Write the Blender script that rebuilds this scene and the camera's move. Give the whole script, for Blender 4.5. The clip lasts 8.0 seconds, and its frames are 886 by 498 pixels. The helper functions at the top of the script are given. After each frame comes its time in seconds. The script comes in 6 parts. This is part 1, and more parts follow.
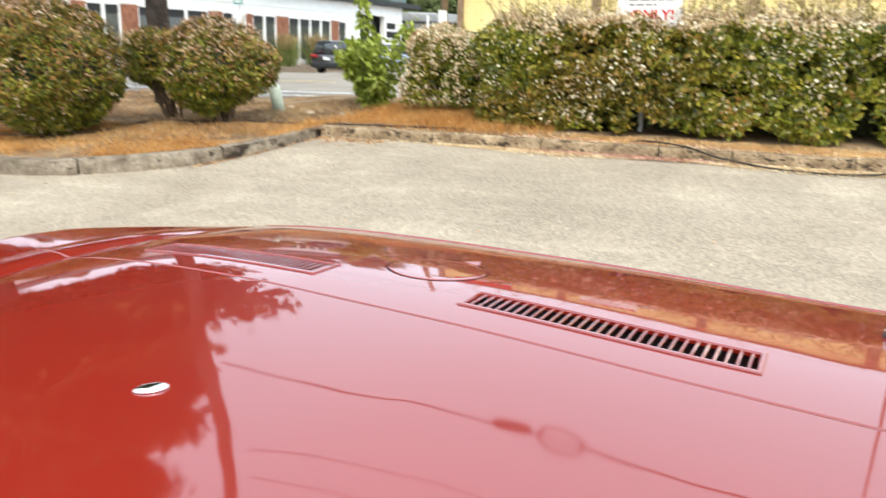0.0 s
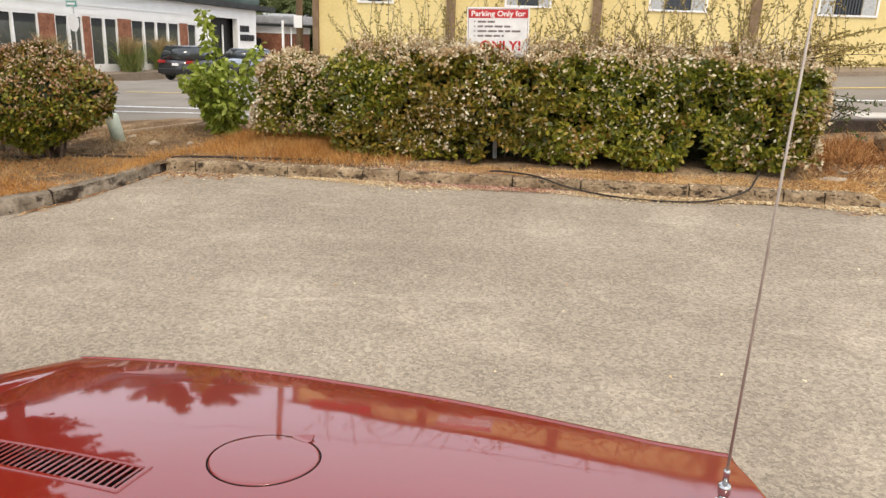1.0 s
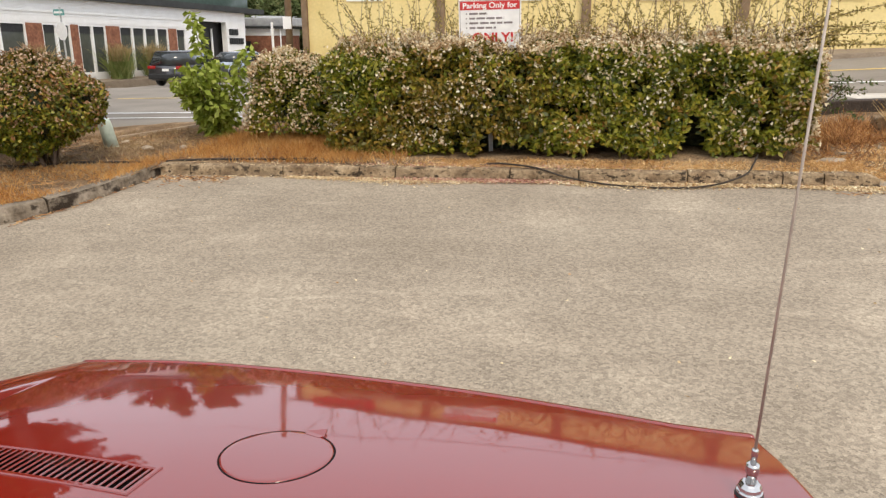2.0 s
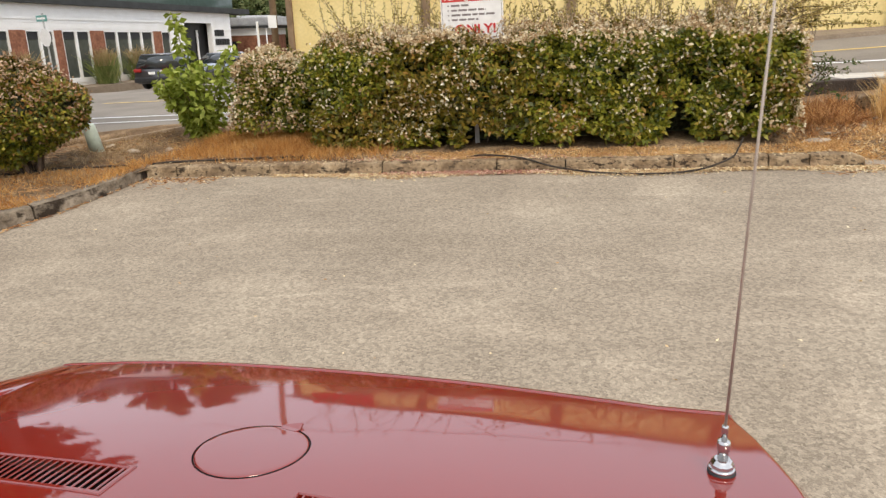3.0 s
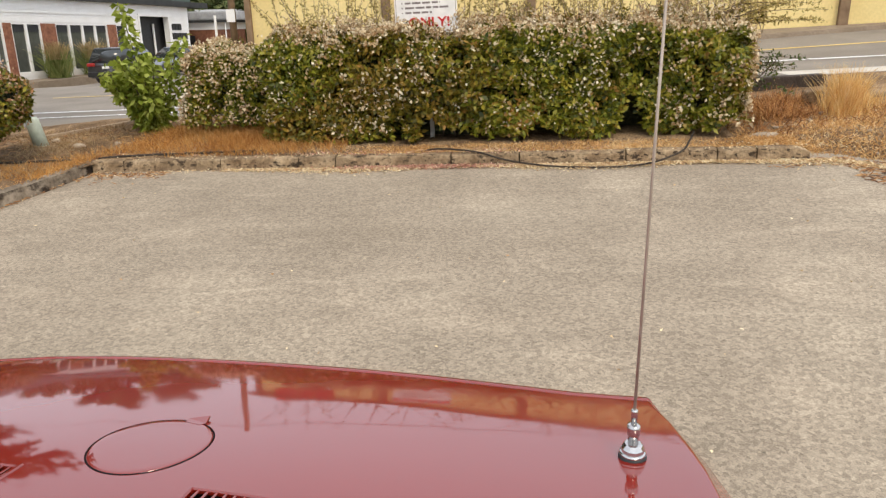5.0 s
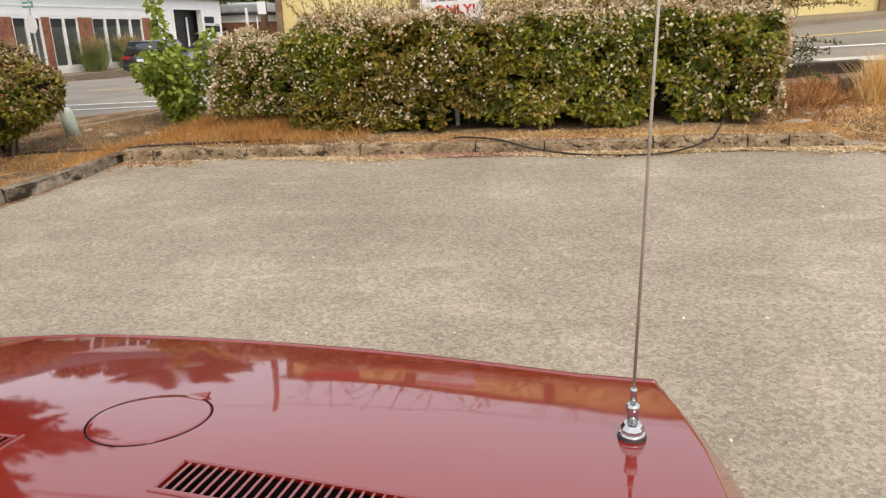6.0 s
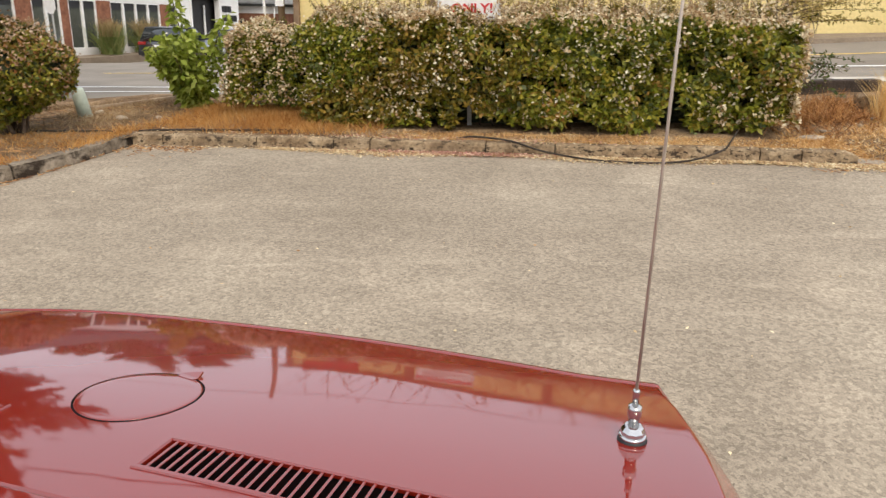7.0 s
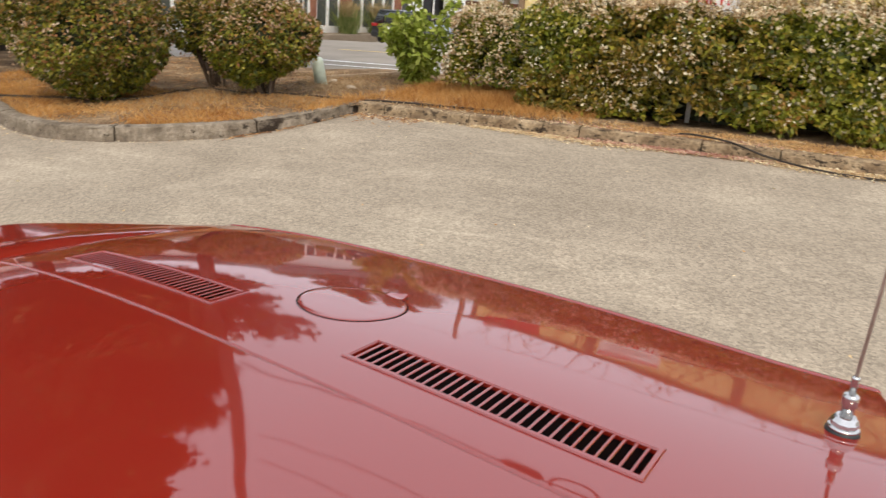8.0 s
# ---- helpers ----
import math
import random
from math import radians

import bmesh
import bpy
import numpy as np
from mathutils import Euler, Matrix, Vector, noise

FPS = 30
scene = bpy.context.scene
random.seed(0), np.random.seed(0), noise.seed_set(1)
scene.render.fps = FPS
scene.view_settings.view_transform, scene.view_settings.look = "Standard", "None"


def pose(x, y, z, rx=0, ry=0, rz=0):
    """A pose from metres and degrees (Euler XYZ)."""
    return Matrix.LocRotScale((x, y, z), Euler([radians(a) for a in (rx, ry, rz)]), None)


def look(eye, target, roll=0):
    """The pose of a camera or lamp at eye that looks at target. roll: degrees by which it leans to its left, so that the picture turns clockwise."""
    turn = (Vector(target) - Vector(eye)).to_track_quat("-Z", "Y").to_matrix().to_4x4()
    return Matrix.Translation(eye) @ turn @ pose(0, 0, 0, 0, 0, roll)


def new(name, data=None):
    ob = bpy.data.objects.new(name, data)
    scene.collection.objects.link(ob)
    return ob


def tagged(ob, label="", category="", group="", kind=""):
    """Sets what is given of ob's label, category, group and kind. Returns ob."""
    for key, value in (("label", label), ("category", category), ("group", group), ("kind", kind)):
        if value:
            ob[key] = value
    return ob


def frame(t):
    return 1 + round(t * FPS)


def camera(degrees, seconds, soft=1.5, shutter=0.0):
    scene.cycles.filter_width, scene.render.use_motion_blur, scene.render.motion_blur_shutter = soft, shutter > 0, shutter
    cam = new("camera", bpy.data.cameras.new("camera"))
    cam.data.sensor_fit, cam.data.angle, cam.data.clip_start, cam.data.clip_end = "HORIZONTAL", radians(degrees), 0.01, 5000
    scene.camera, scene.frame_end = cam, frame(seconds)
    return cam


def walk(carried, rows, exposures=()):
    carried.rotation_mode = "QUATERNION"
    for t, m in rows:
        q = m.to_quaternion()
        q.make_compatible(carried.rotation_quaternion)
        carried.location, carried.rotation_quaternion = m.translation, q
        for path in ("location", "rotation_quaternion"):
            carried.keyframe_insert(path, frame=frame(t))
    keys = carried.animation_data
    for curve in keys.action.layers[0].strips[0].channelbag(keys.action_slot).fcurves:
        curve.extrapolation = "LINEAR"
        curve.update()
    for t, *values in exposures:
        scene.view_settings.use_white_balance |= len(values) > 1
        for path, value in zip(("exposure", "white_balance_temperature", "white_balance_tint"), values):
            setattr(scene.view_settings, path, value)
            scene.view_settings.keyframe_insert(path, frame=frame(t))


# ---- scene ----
cam = camera(64.4, 8.0, soft=1.3, shutter=0.24)
PATH = [
    (0, (-0.004, 0.285, 1.388), (-0.728, 2.055, 0.801), 1.9),
    (0.2, (0.021, 0.354, 1.434), (-0.539, 2.145, 0.742), 3.4),
    (0.5, (0.037, 0.46, 1.583), (-0.366, 2.263, 0.818), 5.8),
    (1, (0.009, 0.464, 1.677), (-0.364, 2.343, 1.101), 2.2),
    (1.2, (-0.01, 0.489, 1.647), (-0.369, 2.374, 1.082), 1.5),
    (2.3, (-0.026, 0.483, 1.645), (-0.394, 2.358, 1.052), 0.1),
    (2.5, (-0.034, 0.473, 1.652), (-0.404, 2.345, 1.053), 0.8),
    (3, (0.027, 0.493, 1.635), (-0.322, 2.369, 1.036), -1.6),
    (3.5, (0.067, 0.495, 1.636), (-0.24, 2.377, 1.031), -1.6),
    (4, (0.091, 0.529, 1.625), (-0.175, 2.415, 1.015), -0.7),
    (4.5, (0.116, 0.543, 1.604), (-0.143, 2.434, 1.007), -1.3),
    (4.7, (0.114, 0.535, 1.602), (-0.135, 2.427, 1.003), -1.1),
    (5.8, (0.143, 0.54, 1.585), (-0.163, 2.41, 0.943), -1.4),
    (6, (0.165, 0.55, 1.57), (-0.169, 2.418, 0.94), -1.7),
    (6.5, (0.165, 0.536, 1.565), (-0.151, 2.408, 0.934), -1.7),
    (7, (0.162, 0.571, 1.542), (-0.186, 2.438, 0.914), 1.1),
    (7.5, (0.178, 0.597, 1.535), (-0.405, 2.393, 0.878), 2.0),
    (7.7, (0.185, 0.578, 1.503), (-0.531, 2.324, 0.843), 2.0),
    (8, (0.153, 0.516, 1.47), (-0.696, 2.2, 0.803), 3.8),
]

# The parking lot climbs gently away from the car and to one side.
TILT = Matrix.Rotation(radians(3.0), 4, "X") @ Matrix.Rotation(radians(-1.5), 4, "Y")
EXPOSURES = [(0, 0.55, 6050, 3), (0.2, 0.4, 6100, 4), (0.5, 0.34, 6250, 7), (0.8, 0.02, 6450, 9.5), (1, -0.08, 6500, 10), (2.5, -0.15, 6500, 10), (4.5, -0.18, 6500, 10), (6, -0.18, 6500, 10), (7.5, -0.15, 6500, 10), (8, -0.09, 6500, 10)]
walk(cam, [(t, look(e, g, r)) for t, e, g, r in PATH], EXPOSURES)

# ---------------------------------------------------------------- light
SUN_AZ, SUN_EL = radians(150), radians(50)
world = bpy.data.worlds.new("overcast_sky")
scene.world = world
world.use_nodes = True
wn, wl = world.node_tree.nodes, world.node_tree.links
sky = wn.new("ShaderNodeTexSky")
sky.sky_type, sky.sun_disc = "NISHITA", False
sky.sun_elevation, sky.sun_rotation = SUN_EL, SUN_AZ
sky.air_density, sky.dust_density = 1.5, 4.0
pale = wn.new("ShaderNodeHueSaturation")
pale.inputs["Saturation"].default_value = 0.22
cloud = wn.new("ShaderNodeMix")
cloud.data_type = "RGBA"
cloud.inputs[0].default_value = 0.73
cloud.inputs[7].default_value = (8.65, 9.15, 10.35, 1)
wl.new(sky.outputs[0], pale.inputs["Color"])
wl.new(pale.outputs[0], cloud.inputs[6])
wl.new(cloud.outputs[2], wn["Background"].inputs["Color"])
wn["Background"].inputs["Strength"].default_value = 0.18
sun = new("sun", bpy.data.lights.new("sun", "SUN"))
sun.data.energy, sun.data.angle, sun.data.color = 1.7, radians(14), (1.0, 0.84, 0.62)
sun.matrix_world = look((12 * math.sin(SUN_AZ), 12 * math.cos(SUN_AZ), 16), (0, 0, 0))


# ---------------------------------------------------------------- materials
def material(name, stops, scale=4.0, rough=0.8, bump=0.2, bump_scale=40.0, metal=0.0, island=False, coat=0.0,
             spec=0.5, fine=None, detail=6.0, per_object=0.0, translucent=0.0):
    """A surface whose colour runs over the stops by two noises, with fine relief; island: by piece instead."""
    m = bpy.data.materials.new(name)
    m.use_nodes = True
    n, l = m.node_tree.nodes, m.node_tree.links
    b = n["Principled BSDF"]
    co = n.new("ShaderNodeTexCoord")
    ramp = n.new("ShaderNodeValToRGB")
    while len(ramp.color_ramp.elements) < len(stops):
        ramp.color_ramp.elements.new(0.5)
    for e, (p, c) in zip(ramp.color_ramp.elements, stops):
        e.position, e.color = p, (*c, 1)
    big = n.new("ShaderNodeTexNoise")
    big.inputs["Scale"].default_value, big.inputs["Detail"].default_value = scale, detail
    l.new(co.outputs["Object"], big.inputs["Vector"])
    if island:
        geo = n.new("ShaderNodeNewGeometry")
        mixed = n.new("ShaderNodeMath")
        mixed.operation = "MULTIPLY_ADD"
        mixed.inputs[1].default_value = 0.75
        half = n.new("ShaderNodeMath")
        half.operation = "MULTIPLY_ADD"
        half.inputs[1].default_value, half.inputs[2].default_value = 0.9, -0.32
        l.new(big.outputs["Fac"], half.inputs[0])
        l.new(geo.outputs["Random Per Island"], mixed.inputs[0])
        l.new(half.outputs[0], mixed.inputs[2])
        l.new(mixed.outputs[0], ramp.inputs[0])
    else:
        l.new(big.outputs["Fac"], ramp.inputs[0])
    colour = ramp.outputs[0]
    if fine:
        small = n.new("ShaderNodeTexNoise")
        small.inputs["Scale"].default_value, small.inputs["Detail"].default_value = fine[0], 3.0
        l.new(co.outputs["Object"], small.inputs["Vector"])
        spread = n.new("ShaderNodeMapRange")
        spread.inputs[1].default_value, spread.inputs[2].default_value = 0.3, 0.7
        spread.inputs[3].default_value, spread.inputs[4].default_value = 1 - fine[1], 1 + fine[1]
        l.new(small.outputs["Fac"], spread.inputs[0])
        mul = n.new("ShaderNodeVectorMath")
        mul.operation = "SCALE"
        l.new(colour, mul.inputs[0])
        l.new(spread.outputs[0], mul.inputs["Scale"])
        colour = mul.outputs[0]
    if per_object:
        info = n.new("ShaderNodeObjectInfo")
        vary = n.new("ShaderNodeMapRange")
        vary.inputs[3].default_value, vary.inputs[4].default_value = 1 - per_object, 1 + per_object
        l.new(info.outputs["Random"], vary.inputs[0])
        mul = n.new("ShaderNodeVectorMath")
        mul.operation = "SCALE"
        l.new(colour, mul.inputs[0])
        l.new(vary.outputs[0], mul.inputs["Scale"])
        colour = mul.outputs[0]
    l.new(colour, b.inputs["Base Color"])
    b.inputs["Roughness"].default_value, b.inputs["Metallic"].default_value = rough, metal
    b.inputs["Coat Weight"].default_value, b.inputs["Specular IOR Level"].default_value = coat, spec
    b.inputs["Coat Roughness"].default_value = 0.03
    if bump:
        tex = n.new("ShaderNodeTexNoise")
        tex.inputs["Scale"].default_value, tex.inputs["Detail"].default_value = bump_scale, 5.0
        l.new(co.outputs["Object"], tex.inputs["Vector"])
        bp = n.new("ShaderNodeBump")
        bp.inputs["Strength"].default_value, bp.inputs["Distance"].default_value = bump, 0.02
        l.new(tex.outputs["Fac"], bp.inputs["Height"])
        l.new(bp.outputs[0], b.inputs["Normal"])
    if translucent:
        tr, mix = n.new("ShaderNodeBsdfTranslucent"), n.new("ShaderNodeMixShader")
        mix.inputs[0].default_value = translucent
        l.new(colour, tr.inputs["Color"])
        l.new(b.outputs[0], mix.inputs[1])
        l.new(tr.outputs[0], mix.inputs[2])
        l.new(mix.outputs[0], n["Material Output"].inputs["Surface"])
    return m


def asphalt_material():
    m = material("pale_worn_asphalt", [(0.3, (0.289, 0.236, 0.171)), (0.5, (0.332, 0.273, 0.2)), (0.7, (0.377, 0.314, 0.231))],
                 scale=0.9, rough=0.95, bump=0.26, bump_scale=130, fine=(150, 0.22), spec=0.2)
    n, l = m.node_tree.nodes, m.node_tree.links
    b = n["Principled BSDF"]
    src = b.inputs["Base Color"].links[0].from_socket
    co = n.new("ShaderNodeTexCoord")
    # stretched tyre sweeps and pale patches
    mp = n.new("ShaderNodeMapping")
    mp.inputs["Scale"].default_value, mp.inputs["Rotation"].default_value = (0.55, 2.6, 1), (0, 0, radians(12))
    l.new(co.outputs["Object"], mp.inputs["Vector"])
    sweep = n.new("ShaderNodeTexNoise")
    sweep.inputs["Scale"].default_value, sweep.inputs["Detail"].default_value, sweep.inputs["Distortion"].default_value = 1.2, 5, 0.8
    l.new(mp.outputs[0], sweep.inputs["Vector"])
    r = n.new("ShaderNodeMapRange")
    r.inputs[1].default_value, r.inputs[2].default_value, r.inputs[3].default_value, r.inputs[4].default_value = 0.33, 0.7, 0.94, 1.055
    l.new(sweep.outputs["Fac"], r.inputs[0])
    # aggregate specks
    vor = n.new("ShaderNodeTexVoronoi")
    vor.inputs["Scale"].default_value = 66
    l.new(co.outputs["Object"], vor.inputs["Vector"])
    sp = n.new("ShaderNodeMapRange")
    sp.inputs[1].default_value, sp.inputs[2].default_value, sp.inputs[3].default_value, sp.inputs[4].default_value = 0.0, 1.0, 0.76, 1.23
    bw = n.new("ShaderNodeSeparateColor")
    l.new(vor.outputs["Color"], bw.inputs[0])
    l.new(bw.outputs[0], sp.inputs[0])
    mul = n.new("ShaderNodeMath")
    mul.operation = "MULTIPLY"
    l.new(r.outputs[0], mul.inputs[0])
    l.new(sp.outputs[0], mul.inputs[1])
    # worn pale patches, and pits where stones have come out
    patch = n.new("ShaderNodeTexNoise")
    patch.inputs["Scale"].default_value, patch.inputs["Detail"].default_value, patch.inputs["Distortion"].default_value = 1.7, 4, 0.6
    l.new(co.outputs["Object"], patch.inputs["Vector"])
    pr = n.new("ShaderNodeMapRange")
    pr.inputs[1].default_value, pr.inputs[2].default_value, pr.inputs[3].default_value, pr.inputs[4].default_value = 0.54, 0.62, 0.98, 1.065
    l.new(patch.outputs["Fac"], pr.inputs[0])
    pit = n.new("ShaderNodeTexNoise")
    pit.inputs["Scale"].default_value, pit.inputs["Detail"].default_value = 48, 2
    l.new(co.outputs["Object"], pit.inputs["Vector"])
    qr = n.new("ShaderNodeMapRange")
    qr.inputs[1].default_value, qr.inputs[2].default_value, qr.inputs[3].default_value, qr.inputs[4].default_value = 0.25, 0.34, 0.6, 1.0
    l.new(pit.outputs["Fac"], qr.inputs[0])
    # chalky scuffs left by turning tyres
    mp2, chalk, cr = n.new("ShaderNodeMapping"), n.new("ShaderNodeTexNoise"), n.new("ShaderNodeMapRange")
    mp2.inputs["Scale"].default_value, mp2.inputs["Rotation"].default_value, mp2.inputs["Location"].default_value = (0.7, 3.0, 1), (0, 0, radians(-16)), (2.3, 1.1, 0)
    chalk.inputs["Scale"].default_value, chalk.inputs["Detail"].default_value, chalk.inputs["Distortion"].default_value = 1.6, 7, 0.5
    cr.inputs[1].default_value, cr.inputs[2].default_value, cr.inputs[3].default_value, cr.inputs[4].default_value = 0.61, 0.66, 1.0, 1.13
    l.new(co.outputs["Object"], mp2.inputs["Vector"])
    l.new(mp2.outputs[0], chalk.inputs["Vector"])
    l.new(chalk.outputs["Fac"], cr.inputs[0])
    for extra in (pr, qr, cr):
        nxt = n.new("ShaderNodeMath")
        nxt.operation = "MULTIPLY"
        l.new(mul.outputs[0], nxt.inputs[0])
        l.new(extra.outputs[0], nxt.inputs[1])
        mul = nxt
    out = n.new("ShaderNodeVectorMath")
    out.operation = "SCALE"
    l.new(src, out.inputs[0])
    l.new(mul.outputs[0], out.inputs["Scale"])
    l.new(out.outputs[0], b.inputs["Base Color"])
    return m


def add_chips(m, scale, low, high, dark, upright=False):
    """Dark chipped spots on a concrete material; upright: mostly on its upright faces."""
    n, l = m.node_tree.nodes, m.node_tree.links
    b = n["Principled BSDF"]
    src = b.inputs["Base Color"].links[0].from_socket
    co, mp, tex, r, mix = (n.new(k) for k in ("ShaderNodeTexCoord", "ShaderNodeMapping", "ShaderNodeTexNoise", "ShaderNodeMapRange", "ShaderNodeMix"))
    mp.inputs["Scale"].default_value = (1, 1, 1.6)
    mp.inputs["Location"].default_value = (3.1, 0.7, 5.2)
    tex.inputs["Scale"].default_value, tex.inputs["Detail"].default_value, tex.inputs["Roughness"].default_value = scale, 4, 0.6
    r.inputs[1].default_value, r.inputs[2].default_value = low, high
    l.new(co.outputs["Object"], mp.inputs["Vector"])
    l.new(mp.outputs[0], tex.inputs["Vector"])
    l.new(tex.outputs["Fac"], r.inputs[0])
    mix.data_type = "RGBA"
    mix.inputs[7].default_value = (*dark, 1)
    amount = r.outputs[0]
    if upright:                                  # the spots show mostly on upright faces
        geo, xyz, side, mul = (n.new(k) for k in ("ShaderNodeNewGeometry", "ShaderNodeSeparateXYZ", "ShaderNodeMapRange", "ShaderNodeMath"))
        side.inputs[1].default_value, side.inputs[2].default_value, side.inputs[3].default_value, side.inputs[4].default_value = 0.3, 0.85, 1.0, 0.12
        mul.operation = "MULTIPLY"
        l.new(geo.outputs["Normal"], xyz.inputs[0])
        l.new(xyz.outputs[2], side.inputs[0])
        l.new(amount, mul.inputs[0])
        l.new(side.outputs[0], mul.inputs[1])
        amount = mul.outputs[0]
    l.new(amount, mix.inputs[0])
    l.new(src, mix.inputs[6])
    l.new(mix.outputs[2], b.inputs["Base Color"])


def glass_material(name, tint, rough=0.05):
    m = material(name, [(0.3, tint), (0.7, tuple(c * 1.3 for c in tint))], rough=rough, bump=0, spec=0.8)
    return m


ASPHALT = asphalt_material()
ROAD = material("grey_road_asphalt", [(0.3, (0.2, 0.17, 0.133)), (0.7, (0.285, 0.247, 0.2))], scale=0.6, rough=0.92, bump=0.3, fine=(30, 0.12))
SOIL = material("dry_brown_soil", [(0.3, (0.13, 0.08, 0.042)), (0.5, (0.228, 0.148, 0.082)), (0.7, (0.385, 0.265, 0.15))], scale=2.5, rough=1, bump=1.0, bump_scale=38, fine=(45, 0.5), spec=0.1)
KERB = material("weathered_concrete", [(0.3, (0.15, 0.098, 0.054)), (0.45, (0.25, 0.174, 0.1)), (0.6, (0.345, 0.252, 0.15)), (0.78, (0.47, 0.36, 0.23))], scale=7, rough=0.95, bump=0.6, bump_scale=60, fine=(35, 0.3), per_object=0.08, spec=0.2)
PAVING = material("grey_pavement", [(0.3, (0.25, 0.235, 0.21)), (0.7, (0.34, 0.32, 0.29))], scale=1.5, rough=0.9, bump=0.3, fine=(20, 0.1))
DUSTY_PAVING = material("dusty_brown_pavement", [(0.3, (0.2, 0.15, 0.1)), (0.7, (0.3, 0.235, 0.165))], scale=1.5, rough=0.95, bump=0.3, fine=(20, 0.15))
PALE_PAVING = material("pale_concrete", [(0.3, (0.5, 0.45, 0.37)), (0.7, (0.62, 0.57, 0.48))], scale=1.5, rough=0.95, bump=0.3, fine=(20, 0.12))
GREY_KERB = material("grey_weathered_concrete", [(0.3, (0.13, 0.1, 0.068)), (0.45, (0.2, 0.158, 0.112)), (0.6, (0.27, 0.22, 0.16)), (0.78, (0.38, 0.318, 0.238))], scale=7, rough=0.95, bump=0.6, bump_scale=60, fine=(35, 0.25), per_object=0.06, spec=0.2)
DARK_FACED_KERB = GREY_KERB.copy()
DARK_FACED_KERB.name = "mossy_stained_concrete"
add_chips(GREY_KERB, 9.0, 0.61, 0.69, (0.05, 0.038, 0.025))
add_chips(KERB, 9.0, 0.56, 0.64, (0.045, 0.032, 0.02))
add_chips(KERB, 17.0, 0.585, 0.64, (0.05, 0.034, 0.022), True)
add_chips(KERB, 26.0, 0.6, 0.7, (0.07, 0.048, 0.03))
add_chips(KERB, 2.4, 0.52, 0.8, (0.16, 0.11, 0.065))
add_chips(DARK_FACED_KERB, 5.0, 0.45, 0.57, (0.038, 0.027, 0.018), True)
LEAF = material("abelia_leaf", [(0.1, (0.038, 0.054, 0.005)), (0.36, (0.135, 0.152, 0.01)), (0.62, (0.245, 0.236, 0.018)), (0.86, (0.38, 0.31, 0.04)), (0.97, (0.36, 0.19, 0.04))],
                scale=1.6, rough=0.4, bump=0, island=True, translucent=0.22, spec=0.36)
LEAF_RUST = material("rusty_shrub_leaf", [(0.1, (0.04, 0.042, 0.006)), (0.34, (0.13, 0.125, 0.012)), (0.52, (0.22, 0.165, 0.022)), (0.7, (0.29, 0.155, 0.035)), (0.92, (0.36, 0.145, 0.055))],
                     scale=1.3, rough=0.45, bump=0, island=True, translucent=0.22, spec=0.28)
LEAF_BRONZE = material("bronze_hedge_leaf", [(0.1, (0.05, 0.05, 0.007)), (0.4, (0.165, 0.135, 0.012)), (0.7, (0.28, 0.19, 0.025)), (0.95, (0.35, 0.19, 0.045))],
                       scale=1.5, rough=0.42, bump=0, island=True, translucent=0.22, spec=0.32)
LEAF_GREEN = material("dark_green_leaf", [(0.1, (0.03, 0.052, 0.012)), (0.45, (0.07, 0.115, 0.016)), (0.75, (0.12, 0.14, 0.025)), (0.95, (0.17, 0.1, 0.035))],
                      scale=1.6, rough=0.4, bump=0, island=True, translucent=0.22)
BLOSSOM = material("faded_pink_white_blossom", [(0.1, (0.35, 0.21, 0.1)), (0.35, (0.56, 0.4, 0.225)), (0.62, (0.73, 0.6, 0.385)), (0.95, (0.93, 0.84, 0.645))], scale=2, rough=0.9, bump=0, spec=0.1, island=True, translucent=0.3)
FLOWER = material("creamy_white_flower", [(0.1, (0.46, 0.36, 0.2)), (0.5, (0.66, 0.56, 0.38)), (0.9, (0.8, 0.73, 0.55))], scale=2, rough=0.9, bump=0, spec=0.1, island=True, translucent=0.25)
WHIP_LEAF = material("dull_tan_green_leaf", [(0.1, (0.22, 0.17, 0.045)), (0.5, (0.36, 0.29, 0.09)), (0.9, (0.5, 0.36, 0.14))], scale=2, rough=0.7, bump=0, island=True, translucent=0.3, spec=0.1)
SAP_LEAF = material("fresh_green_leaf", [(0.1, (0.14, 0.185, 0.02)), (0.5, (0.29, 0.35, 0.045)), (0.9, (0.5, 0.54, 0.13))], scale=3, rough=0.5, bump=0, island=True, translucent=0.35, spec=0.15)
TWIG = material("brown_twig", [(0.3, (0.06, 0.038, 0.022)), (0.7, (0.14, 0.095, 0.06))], scale=20, rough=0.9, bump=0.3)
PALE_TWIG = material("pale_brown_twig", [(0.3, (0.17, 0.12, 0.075)), (0.7, (0.3, 0.23, 0.15))], scale=20, rough=0.9, bump=0.3)
# Dark green-brown that stands for the shade inside the shrubs.
CORE = material("dark_core_shade", [(0.35, (0.02, 0.026, 0.01)), (0.65, (0.05, 0.055, 0.02))], scale=22, rough=0.9, bump=1.0, bump_scale=45)
TALL_GRASS = material("tall_green_grass", [(0.1, (0.1, 0.14, 0.03)), (0.5, (0.2, 0.25, 0.06)), (0.9, (0.34, 0.34, 0.12))], scale=2, rough=0.7, bump=0, island=True, translucent=0.3)
PLUME = material("golden_grass_plume", [(0.1, (0.26, 0.19, 0.08)), (0.5, (0.42, 0.3, 0.13)), (0.9, (0.55, 0.42, 0.22))], scale=2, rough=0.8, bump=0, island=True, translucent=0.3)
